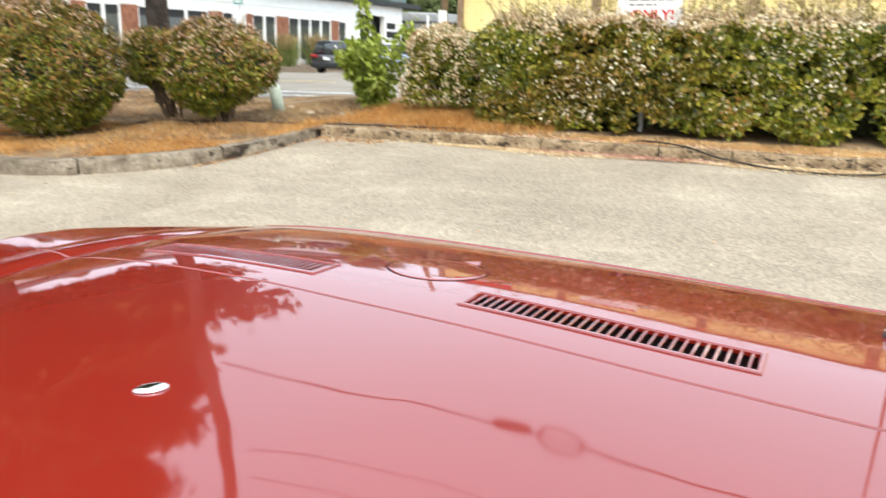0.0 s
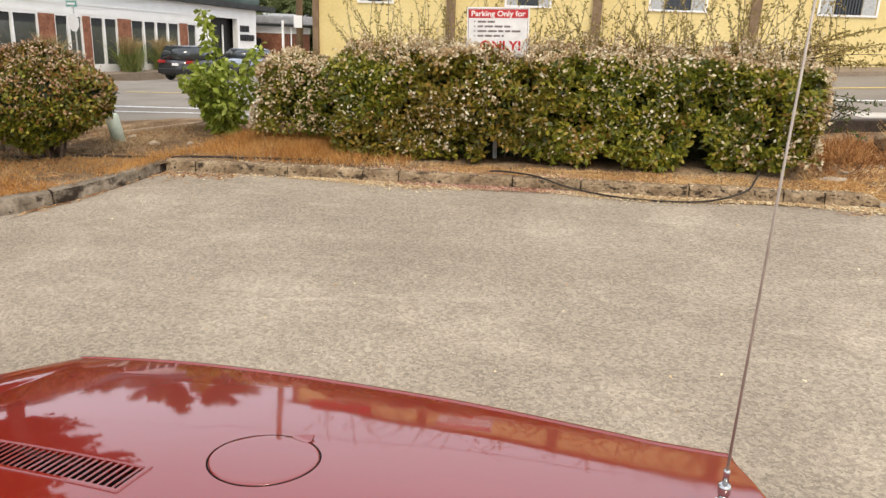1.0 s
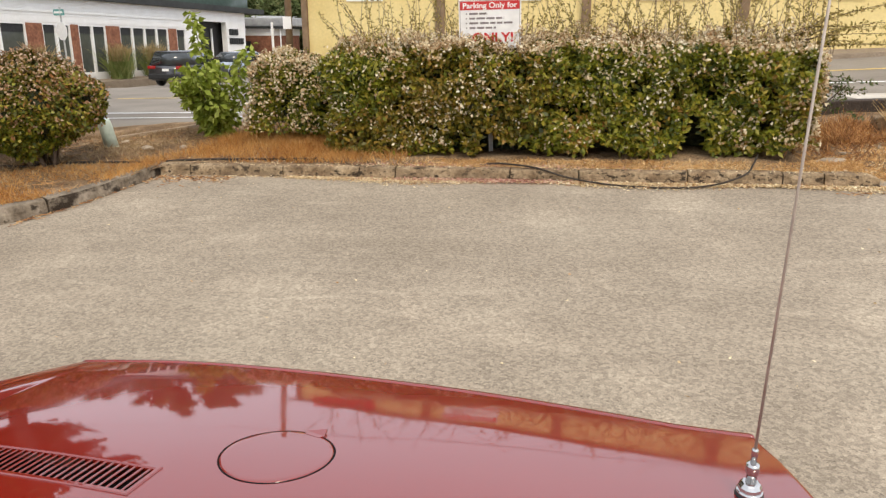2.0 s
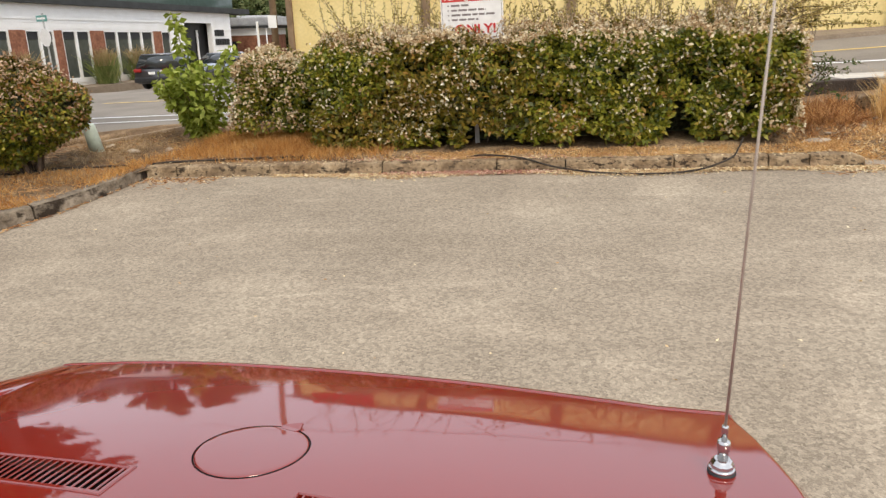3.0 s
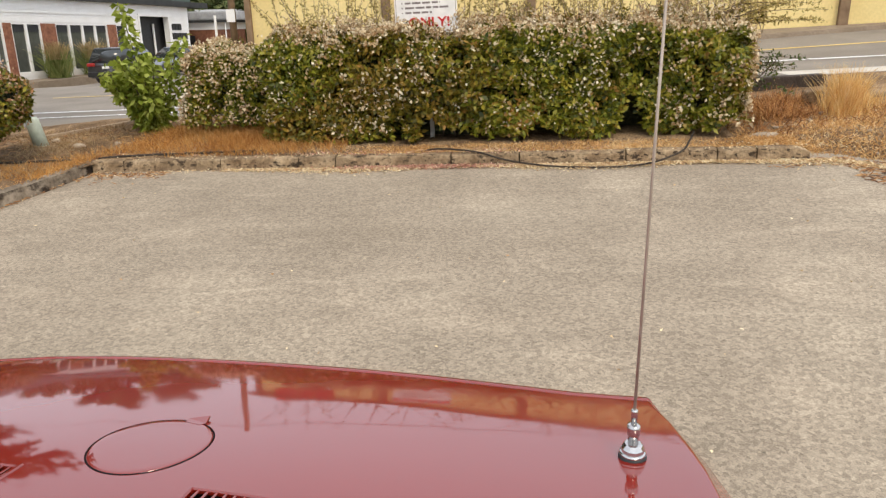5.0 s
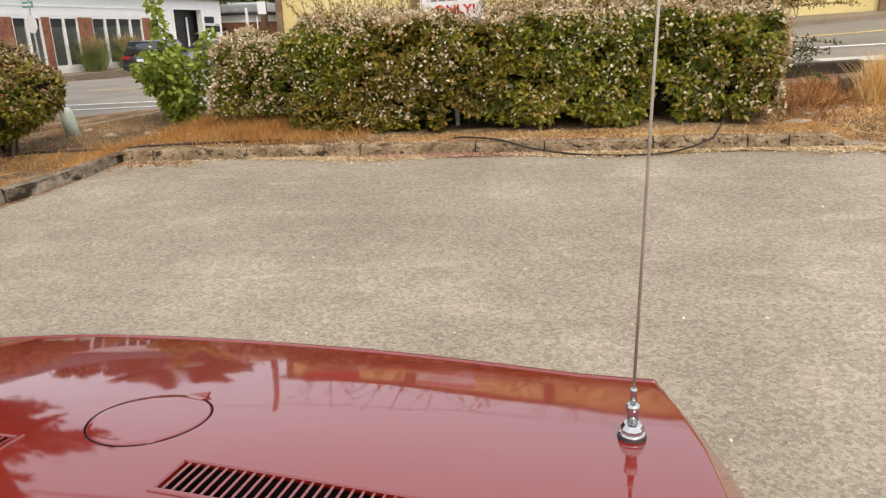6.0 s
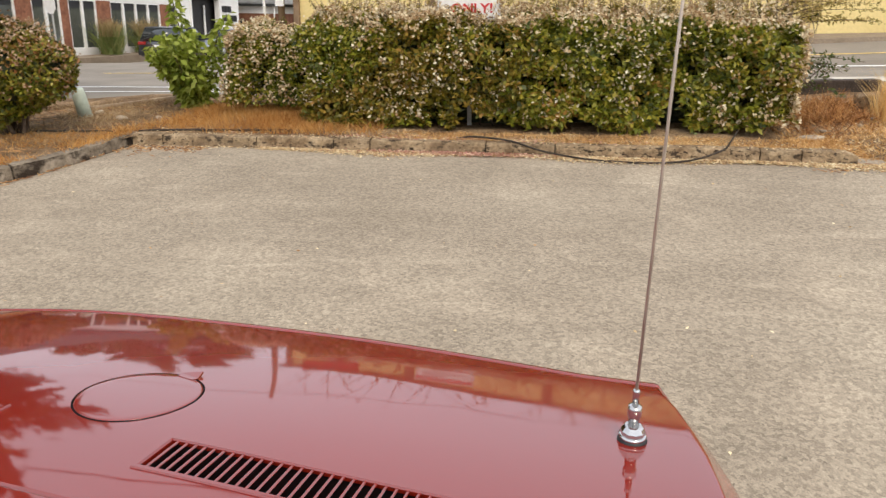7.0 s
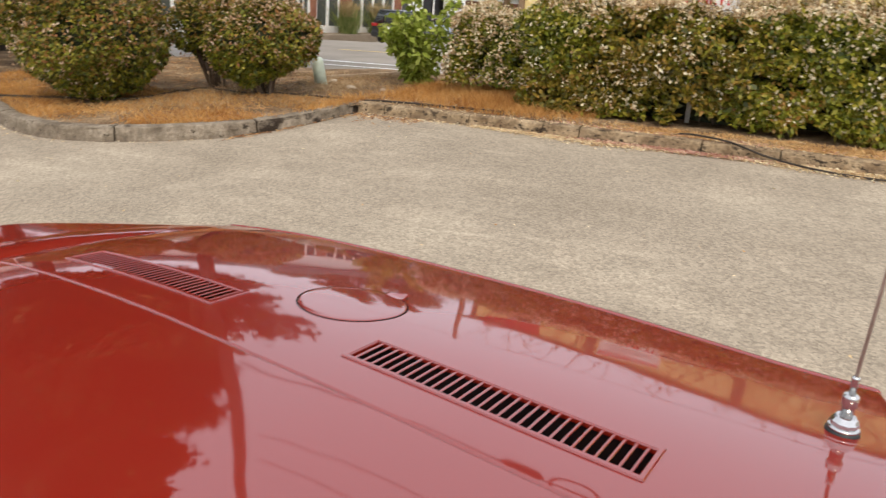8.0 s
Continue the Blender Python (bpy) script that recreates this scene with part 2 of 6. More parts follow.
STRAW = material("dry_orange_grass", [(0.1, (0.32, 0.13, 0.03)), (0.45, (0.55, 0.26, 0.062)), (0.75, (0.68, 0.385, 0.12)), (0.95, (0.74, 0.5, 0.22))], scale=1.5, rough=0.85, bump=0, island=True, translucent=0.3)
GOLD = material("tall_golden_straw", [(0.1, (0.52, 0.27, 0.075)), (0.45, (0.74, 0.46, 0.15)), (0.75, (0.83, 0.58, 0.24)), (0.95, (0.88, 0.7, 0.38))], scale=1.5, rough=0.85, bump=0, island=True, translucent=0.35)
WEED = material("reddish_dry_weed", [(0.1, (0.12, 0.05, 0.022)), (0.4, (0.32, 0.135, 0.04)), (0.7, (0.52, 0.25, 0.075)), (0.95, (0.68, 0.42, 0.17))], scale=4, rough=0.9, bump=0, island=True)
DULL_STRAW = material("dull_brown_grass", [(0.1, (0.2, 0.12, 0.055)), (0.5, (0.36, 0.24, 0.12)), (0.9, (0.52, 0.38, 0.21))], scale=1.5, rough=0.9, bump=0, island=True, translucent=0.25)
PALE_STRAW = material("pale_trampled_straw", [(0.1, (0.4, 0.2, 0.065)), (0.45, (0.64, 0.365, 0.13)), (0.75, (0.78, 0.52, 0.22)), (0.95, (0.86, 0.66, 0.36))], scale=1.5, rough=0.85, bump=0, island=True, translucent=0.2)
DEBRIS = material("reddish_dry_twigs", [(0.1, (0.1, 0.045, 0.02)), (0.4, (0.27, 0.12, 0.04)), (0.7, (0.44, 0.235, 0.085)), (0.95, (0.58, 0.37, 0.16))], scale=2, rough=0.9, bump=0, island=True)
LITTER = material("dry_leaf_litter", [(0.1, (0.4, 0.22, 0.1)), (0.3, (0.6, 0.41, 0.21)), (0.6, (0.76, 0.6, 0.35)), (0.95, (0.84, 0.73, 0.49))], scale=3, rough=0.9, bump=0, island=True)
BRACT = material("faded_rusty_bract", [(0.1, (0.3, 0.16, 0.08)), (0.5, (0.46, 0.3, 0.18)), (0.85, (0.6, 0.45, 0.32)), (0.97, (0.75, 0.62, 0.48))], scale=2, rough=0.9, bump=0, spec=0.1, island=True, translucent=0.25)
PETAL = material("dried_pink_petal", [(0.1, (0.3, 0.11, 0.07)), (0.5, (0.52, 0.27, 0.19)), (0.9, (0.68, 0.45, 0.33))], scale=3, rough=0.9, bump=0, island=True)
BARK = material("dark_grey_bark", [(0.3, (0.045, 0.035, 0.028)), (0.7, (0.14, 0.11, 0.085))], scale=9, rough=0.95, bump=0.9, bump_scale=25)
HAZY_LEAF = material("hazy_tree_leaf", [(0.1, (0.07, 0.095, 0.035)), (0.6, (0.13, 0.165, 0.06)), (0.9, (0.22, 0.23, 0.1))], scale=1, rough=0.8, bump=0, island=True, spec=0.1)
TREE_LEAF = material("dull_tree_leaf", [(0.1, (0.02, 0.028, 0.008)), (0.5, (0.055, 0.065, 0.016)), (0.75, (0.12, 0.11, 0.03)), (0.95, (0.22, 0.16, 0.05))], scale=1, rough=0.7, bump=0, island=True, spec=0.15)
RUBBER = material("black_rubber", [(0.3, (0.012, 0.012, 0.012)), (0.7, (0.03, 0.029, 0.028))], scale=20, rough=0.55, bump=0.1)
CHROME = material("polished_chrome", [(0.3, (0.78, 0.77, 0.76)), (0.7, (0.88, 0.87, 0.86))], rough=0.06, metal=1.0, bump=0.02)
AGED_CHROME = material("tarnished_chrome", [(0.3, (0.5, 0.49, 0.47)), (0.7, (0.66, 0.64, 0.62))], scale=60, rough=0.12, metal=1.0, bump=0.03)
STEEL = material("dull_steel", [(0.3, (0.46, 0.41, 0.35)), (0.7, (0.6, 0.54, 0.47))], scale=15, rough=0.4, metal=1.0, bump=0.05)
MAST = material("worn_aerial_steel", [(0.3, (0.36, 0.305, 0.245)), (0.7, (0.48, 0.41, 0.335))], scale=30, rough=0.5, metal=0.3, bump=0.05)
GALV = material("galvanised_steel", [(0.3, (0.42, 0.42, 0.4)), (0.7, (0.6, 0.6, 0.57))], scale=15, rough=0.55, metal=0.6, bump=0.1)
BLACK = material("black_plastic", [(0.3, (0.01, 0.01, 0.01)), (0.7, (0.025, 0.024, 0.023))], scale=10, rough=0.5, bump=0.1)
WHITE = material("white_paint", [(0.3, (0.84, 0.83, 0.79)), (0.7, (0.9, 0.89, 0.86))], scale=1.5, rough=0.6, bump=0.1, fine=(25, 0.05))
YELLOW = material("yellow_stucco", [(0.3, (0.72, 0.56, 0.23)), (0.7, (0.82, 0.67, 0.31))], scale=0.7, rough=0.9, bump=0.4, bump_scale=30, fine=(12, 0.06))
TIMBER = material("weathered_brown_timber", [(0.3, (0.16, 0.1, 0.055)), (0.7, (0.28, 0.19, 0.11))], scale=3, rough=0.9, bump=0.4, bump_scale=15)
PALE_BOARD = material("bleached_timber", [(0.3, (0.3, 0.21, 0.13)), (0.7, (0.48, 0.37, 0.25))], scale=6, rough=0.9, bump=0.4, bump_scale=20)
LEDGE_BROWN = material("dark_ledge_brown", [(0.3, (0.03, 0.02, 0.013)), (0.7, (0.075, 0.052, 0.034))], scale=8, rough=0.95, bump=0.8, bump_scale=30)
BRICK = material("red_brown_brick", [(0.3, (0.2, 0.075, 0.04)), (0.7, (0.33, 0.14, 0.075))], scale=3, rough=0.9, bump=0.4, bump_scale=8, fine=(9, 0.25))
GREY_ROOF = material("weathered_grey_roof", [(0.3, (0.3, 0.3, 0.3)), (0.7, (0.42, 0.42, 0.41))], scale=2, rough=0.9, bump=0.3, fine=(9, 0.12))
DARKROOF = material("dark_roof_edge", [(0.3, (0.02, 0.021, 0.02)), (0.7, (0.045, 0.047, 0.045))], scale=2, rough=0.7, bump=0.1)
WINDOW = glass_material("dark_window_glass", (0.03, 0.035, 0.035))
SHOP_GLASS = glass_material("grey_shop_glass", (0.07, 0.075, 0.065), 0.08)
TEAL = glass_material("teal_window_glass", (0.07, 0.098, 0.088))
SIGN_WHITE = material("sign_white", [(0.3, (0.74, 0.72, 0.68)), (0.7, (0.84, 0.82, 0.78))], scale=6, rough=0.5, bump=0.05, fine=(20, 0.05))
SIGN_RED = material("sign_red", [(0.3, (0.5, 0.02, 0.02)), (0.7, (0.58, 0.035, 0.03))], scale=6, rough=0.5, bump=0.05)
PRINT = material("faded_dark_print", [(0.3, (0.16, 0.13, 0.12)), (0.7, (0.26, 0.22, 0.2))], scale=20, rough=0.6, bump=0)
LINE_WHITE = material("white_road_paint", [(0.3, (0.68, 0.68, 0.65)), (0.7, (0.86, 0.86, 0.83))], scale=2, rough=0.8, bump=0.1, fine=(12, 0.15))
LINE_YELLOW = material("yellow_road_paint", [(0.3, (0.6, 0.42, 0.12)), (0.7, (0.75, 0.55, 0.2))], scale=2, rough=0.8, bump=0.1, fine=(12, 0.15))
PALE_GREEN = material("pale_green_plastic", [(0.3, (0.4, 0.47, 0.38)), (0.7, (0.56, 0.62, 0.52))], scale=7, rough=0.6, bump=0.15, fine=(30, 0.1))
STREET_GREEN = material("street_sign_green", [(0.3, (0.1, 0.29, 0.25)), (0.7, (0.14, 0.35, 0.3))], rough=0.5, bump=0)
ROCK = material("pale_rock", [(0.3, (0.27, 0.2, 0.13)), (0.7, (0.5, 0.41, 0.3))], scale=9, rough=0.95, bump=0.6, bump_scale=30, per_object=0.2)
LAMP_RED = material("red_lamp_lens", [(0.3, (0.28, 0.014, 0.014)), (0.7, (0.4, 0.026, 0.02))], rough=0.15, bump=0)
CAR_BLACK = material("dark_grey_car_paint", [(0.3, (0.035, 0.034, 0.037)), (0.7, (0.05, 0.049, 0.053))], rough=0.3, bump=0, coat=1)
CAR_BLUE = material("silvery_blue_car_paint", [(0.3, (0.27, 0.31, 0.37)), (0.7, (0.33, 0.37, 0.43))], rough=0.3, bump=0, coat=1)
# Near-black that stands for the shade in the vent ducts and lid gap.
GAP_SHADE = material("near_black_gap_shade", [(0.3, (0.012, 0.008, 0.008)), (0.7, (0.02, 0.012, 0.012))], rough=1.0, bump=0, spec=0.0)
LENS = material("clear_lamp_lens", [(0.3, (0.7, 0.72, 0.75)), (0.7, (0.8, 0.82, 0.85))], rough=0.1, bump=0)
CABLE = material("dusty_black_cable", [(0.3, (0.04, 0.032, 0.024)), (0.7, (0.075, 0.06, 0.046))], scale=15, rough=0.75, bump=0.1, spec=0.15)
LEATHER = material("black_vinyl", [(0.3, (0.015, 0.014, 0.013)), (0.7, (0.03, 0.028, 0.026))], scale=12, rough=0.6, bump=0.2)


def paint_material():
    m = material("deep_red_car_paint", [(0.3, (0.205, 0.0125, 0.0056)), (0.7, (0.228, 0.0145, 0.0066))], scale=1.5, rough=0.4, bump=0, coat=1.0, spec=0.04)
    b = m.node_tree.nodes["Principled BSDF"]
    b.inputs["Coat IOR"].default_value = 1.92
    b.inputs["Coat Roughness"].default_value = 0.03
    # long, shallow waves in the panels, so that reflections are not ruler-straight
    n, l = m.node_tree.nodes, m.node_tree.links
    co, tex, bp = n.new("ShaderNodeTexCoord"), n.new("ShaderNodeTexNoise"), n.new("ShaderNodeBump")
    tex.inputs["Scale"].default_value, tex.inputs["Detail"].default_value = 8.0, 1.0
    bp.inputs["Strength"].default_value, bp.inputs["Distance"].default_value = 0.2, 0.002
    l.new(co.outputs["Object"], tex.inputs["Vector"])
    l.new(tex.outputs["Fac"], bp.inputs["Height"])
    l.new(bp.outputs[0], b.inputs["Coat Normal"])
    # a thin film of dust
    dust, grit = n.new("ShaderNodeTexNoise"), n.new("ShaderNodeMapRange")
    dust.inputs["Scale"].default_value, dust.inputs["Detail"].default_value = 5.0, 8.0
    grit.inputs[1].default_value, grit.inputs[2].default_value, grit.inputs[3].default_value, grit.inputs[4].default_value = 0.35, 0.75, 0.03, 0.07
    l.new(co.outputs["Object"], dust.inputs["Vector"])
    l.new(dust.outputs["Fac"], grit.inputs[0])
    l.new(grit.outputs[0], b.inputs["Coat Roughness"])
    return m


PAINT = paint_material()


# ---------------------------------------------------------------- builders
def thing(name, m=None, label="", category="", group="", kind=""):
    ob = new(name)
    ob.matrix_world = m if m else Matrix()
    return tagged(ob, label, category, group, kind)


def mesh_of(name, verts, faces, mat, smooth=False):
    me = bpy.data.meshes.new(name)
    me.from_pydata([tuple(v) for v in verts], [], [tuple(f) for f in faces])
    me.materials.append(mat)
    if smooth:
        me.polygons.foreach_set("use_smooth", [True] * len(me.polygons))
    me.update()
    return me


def sheet(name, verts, faces, mat, parent=None, label="", smooth=False):
    ob = new(name, mesh_of(name, verts, faces, mat, smooth))
    ob.parent = parent
    return tagged(ob, label)


def part(name, bm, mat, parent=None, label="", smooth=False):
    me = bpy.data.meshes.new(name)
    bm.normal_update()
    bm.to_mesh(me)
    bm.free()
    me.materials.append(mat)
    if smooth:
        me.polygons.foreach_set("use_smooth", [True] * len(me.polygons))
    ob = new(name, me)
    ob.parent = parent
    return tagged(ob, label)


def box(bm, x0, x1, y0, y1, z0, z1, bevel=0.0):
    r = bmesh.ops.create_cube(bm, size=1, matrix=Matrix.LocRotScale(((x0 + x1) / 2, (y0 + y1) / 2, (z0 + z1) / 2), None, (x1 - x0, y1 - y0, z1 - z0)))
    if bevel:
        edges = {e for v in r["verts"] for e in v.link_edges}
        bmesh.ops.bevel(bm, geom=list(edges), offset=bevel, segments=2, affect="EDGES", profile=0.6)
    return bm


def boxed(x0, x1, y0, y1, z0, z1, bevel=0.0):
    return box(bmesh.new(), x0, x1, y0, y1, z0, z1, bevel)


def lathe(profile, seg=24, at=(0, 0, 0), squash=(1, 1), caps=True):
    bm = bmesh.new()
    rings = []
    for r, z in profile:
        rings.append([bm.verts.new((at[0] + r * squash[0] * math.cos(a), at[1] + r * squash[1] * math.sin(a), at[2] + z))
                      for a in (2 * math.pi * k / seg for k in range(seg))])
    for a, b in zip(rings, rings[1:]):
        for k in range(seg):
            bm.faces.new((a[k], a[(k + 1) % seg], b[(k + 1) % seg], b[k]))
    if caps:
        bm.faces.new(rings[-1])
        bm.faces.new(rings[0][::-1])
    return bm


def tube(points, radius, seg=8):
    """A round rod along points; radius: one number or one for each point."""
    bm = bmesh.new()
    pts = [Vector(p) for p in points]
    rad = radius if isinstance(radius, (list, tuple)) else [radius] * len(pts)
    rings = []
    for k, p in enumerate(pts):
        d = (pts[min(k + 1, len(pts) - 1)] - pts[max(k - 1, 0)]).normalized()
        q = d.to_track_quat("Z", "X")
        rings.append([bm.verts.new(p + q @ Vector((rad[k] * math.cos(a), rad[k] * math.sin(a), 0))) for a in (2 * math.pi * i / seg for i in range(seg))])
    for a, b in zip(rings, rings[1:]):
        for k in range(seg):
            bm.faces.new((a[k], a[(k + 1) % seg], b[(k + 1) % seg], b[k]))
    bm.faces.new(rings[-1])
    bm.faces.new(rings[0][::-1])
    return bm


def merge(*bms):
    out = bmesh.new()
    for b in bms:
        me = bpy.data.meshes.new("joined")
        b.to_mesh(me)
        b.free()
        out.from_mesh(me)
        bpy.data.meshes.remove(me)
    return out


def spline(points, n=12):
    """Points of a smooth line through the given ones."""
    p = [Vector(q) for q in points]
    p = [2 * p[0] - p[1]] + p + [2 * p[-1] - p[-2]]
    out = []
    for a, b, c, d in zip(p, p[1:], p[2:], p[3:]):
        for k in range(n):
            t = k / n
            out.append(0.5 * (2 * b + (c - a) * t + (2 * a - 5 * b + 4 * c - d) * t * t + (3 * b - a - 3 * c + d) * t ** 3))
    return out + [p[-2]]


def at_lot(x, y, z=0.0):
    return TILT @ Vector((x, y, z))


def unit(a):
    return a / np.maximum(np.linalg.norm(a, axis=1, keepdims=True), 1e-9)


def leaf_arrays(rng, p, n, length, width, spread=0.9, sag=0.0, facing=False):
    """Folded four-cornered leaves at the points p, that point along n, loosely, or turn their faces that way."""
    k = len(p)
    if facing:
        up = unit(n + spread * rng.normal(size=(k, 3)) * 0.75)
        d = unit(np.cross(up, rng.normal(size=(k, 3))) + 0.25 * n)
        s = unit(np.cross(d, up))
    else:
        d = unit(n + spread * rng.normal(size=(k, 3)) * 0.75 - np.array([0, 0, sag]))
        s = unit(np.cross(d, rng.normal(size=(k, 3))))
        up = np.cross(s, d)
    ln = (length * rng.uniform(0.65, 1.3, k))[:, None]
    wd = (width * rng.uniform(0.7, 1.25, k))[:, None]
    v = np.stack([p, p + d * ln * 0.45 + s * wd / 2 + up * wd * 0.22, p + d * ln, p + d * ln * 0.45 - s * wd / 2 + up * wd * 0.22], 1).reshape(-1, 3)
    f = np.arange(4 * k).reshape(-1, 4)
    return v, f


def quads(name, v, f, mat, parent=None, label=""):
    me = bpy.data.meshes.new(name)
    k = f.shape[1]
    me.vertices.add(len(v))
    me.vertices.foreach_set("co", np.asarray(v, dtype=np.float32).ravel())
    me.loops.add(f.size)
    me.loops.foreach_set("vertex_index", f.astype(np.int32).ravel())
    me.polygons.add(len(f))
    me.polygons.foreach_set("loop_start", np.arange(0, f.size, k, dtype=np.int32))
    me.materials.append(mat)
    me.update(calc_edges=True)
    ob = new(name, me)
    ob.parent = parent
    return tagged(ob, label)


def lumps(p, a=0.07, b=0.035, seed=0.0):
    return np.array([a * noise.noise(Vector(q) * 1.9 + Vector((seed, 0, 0))) + b * noise.noise(Vector(q) * 5.5 + Vector((0, seed, 0))) for q in p])


# ---------------------------------------------------------------- ground
def road_z(x, y=0.0):
    k = min(max((x + 6) / 6, 0), 1)
    return 0.32 + 0.04 * min(max(x, -45), 45) + k * k * (3 - 2 * k) * 0.083 * min(max(y - 19.4, 0), 7)


def road_edge(x):
    return 11.8 + 0.17 * (x + 7) if x > -7 else 11.8


def kerb_y(x):
    """Where the planter's kerb stands, along x, on the lot."""
    xs = [-30, -12, -10.0, -9.0, -8.0, -7.2, -6.62, -6.2, -5.85, -5.5, -5.17, -4.84, -4.5, -4.3, -4.2, -4.15, -4.12, 2.6, 2.9, 3.4, 5, 9, 30]
    ys = [11.0, 7.3, 6.15, 5.6, 5.08, 4.74, 4.52, 4.43, 4.42, 4.5, 4.65, 4.91, 5.27, 5.6, 6.0, 6.4, 6.78, 6.74, 6.5, 6.05, 5.0, 4.0, 3.5]
    return float(np.interp(x, xs, ys))


def lot_z(x, y):
    """The asphalt lifts a little towards the kerb."""
    d = min(max(1 - (kerb_y(x) - y) / 2.2, 0), 1)
    return 0.042 * d * d * (3 - 2 * d) * min(max((x + 4.6) / 0.5, 0.15), 1)


def soil_z(x, y):
    """Height of the planter's soil over the lot's plane, until it falls to the road."""
    back = y - kerb_y(x)
    h = 0.125 + 0.03 * math.sin(2.1 * x) * min(max(back - 0.4, 0), 1)
    if x > 2.4:
        h = (0.13 + 0.03 * min(x - 2.4, 2)) * min(max(back / 0.9, 0.0), 1)
    return h + 0.018 * noise.noise(Vector((x * 3, y * 3, 0))) * min(max(back / 0.3, 0), 1)


def build_ground():
    g = 1500
    sheet("ground", [(-g, 9, -3.2), (g, 9, -3.2), (g, g, -3.4), (-g, g, -3.4), (-g, -g, -3.2), (g, -g, -3.2)], [(0, 1, 2, 3), (4, 5, 1, 0)], SOIL)
    tagged(bpy.data.objects["ground"], "dry open ground reaching to the horizon", "ground", kind="structure")
    xs, ys = np.concatenate([np.linspace(-40, -14, 20), np.linspace(-13.5, 8, 87), np.linspace(9, 40, 25)]), np.concatenate([np.linspace(-40, -4, 19), np.linspace(-3, 10, 66)])
    v = [at_lot(x, y, lot_z(x, y) + 0.006 * noise.noise(Vector((x * 0.5, y * 0.5, 3)))) for y in ys for x in xs]
    w = len(xs)
    f = [(j * w + i, j * w + i + 1, (j + 1) * w + i + 1, (j + 1) * w + i) for j in range(len(ys) - 1) for i in range(w - 1)
         if ys[j] < kerb_y(xs[i]) + 0.6 or ys[j] < kerb_y(xs[i + 1]) + 0.6]
    tagged(sheet("parking_lot", v, f, ASPHALT, smooth=True), "pale worn asphalt of a parking lot with tyre marks", "parking lot", kind="structure")
    # planter soil, from the kerb to the road
    cols = np.concatenate([np.linspace(-30, -10, 21), np.linspace(-9.8, 4, 140), np.linspace(4.3, 30, 40)])
    t = np.concatenate([np.linspace(0, 0.3, 14), np.linspace(0.32, 1, 40)])
    v = []
    for x in cols:
        y0, y1 = kerb_y(x) + (0.1 if x < 2.45 else -0.12), road_edge(x) + 0.15
        for k in t:
            y = y0 + (y1 - y0) * k
            near = at_lot(x, y, soil_z(x, y))
            far = Vector((near.x, near.y, road_z(near.x) + 0.02))
            s = min(max((y - (y1 - 3.4)) / 3.2, 0), 1) if y1 - y0 > 3.5 else k
            v.append(near.lerp(far, s * s * (3 - 2 * s)))
    m = len(t)
    f = [(i * m + j, (i + 1) * m + j, (i + 1) * m + j + 1, i * m + j + 1) for i in range(len(cols) - 1) for j in range(m - 1)]
    tagged(sheet("planter_soil", v, f, SOIL, smooth=True), "dry brown planter soil with scattered litter", "soil", kind="structure")
    # road beyond the planter
    xs, steps = np.linspace(-90, 90, 121), 8
    v = []
    for x in xs:
        y0 = road_edge(x) - 0.4
        ys = [y0 + (19.4 - y0) * k / 3 for k in range(3)] + [19.4, 21.0, 22.5, 24.0, 25.4]
        v += [(x, y, road_z(x, y)) for y in ys]
    f = [(steps * i + k, steps * (i + 1) + k, steps * (i + 1) + k + 1, steps * i + k + 1) for i in range(len(xs) - 1) for k in range(steps - 1)]
    tagged(sheet("road", v, f, ROAD), "grey two-lane asphalt road", "road", kind="structure")


build_ground()


def road_strip(name, a, b, width, mat, label):
    a, b = Vector(a), Vector(b)
    n = 12
    side = Vector((-(b - a).y, (b - a).x)).normalized() * width / 2
    v = []
    for k in range(n + 1):
        p = a.lerp(b, k / n)
        for q in (p + side, p - side):
            v.append((q.x, q.y, road_z(q.x, q.y) + 0.008))
    tagged(sheet(name, v, [(2 * k, 2 * k + 1, 2 * k + 3, 2 * k + 2) for k in range(n)], mat), label, "road line", "painted road lines", "structure")


road_strip("road_line", (-16, 15.35), (-3.0, 14.2), 0.16, LINE_WHITE, "white painted edge line on the road")
road_strip("road_line", (-13, 13.85), (-4.5, 13.55), 0.12, LINE_WHITE, "thin white painted line on the road")
road_strip("road_line", (3.0, 19.52), (16, 19.4), 0.16, LINE_WHITE, "white painted edge line on the road")
road_strip("gutter", (5.0, 15.7), (20, 16.1), 1.1, PALE_PAVING, "pale concrete gutter along the road")
road_strip("road_line", (-13.5, 19.4), (-11.4, 19.2), 0.16, LINE_YELLOW, "faded yellow dash on the road")
road_strip("road_line", (3.0, 21.15), (16, 22.7), 0.16, LINE_YELLOW, "yellow painted centre line on the road")


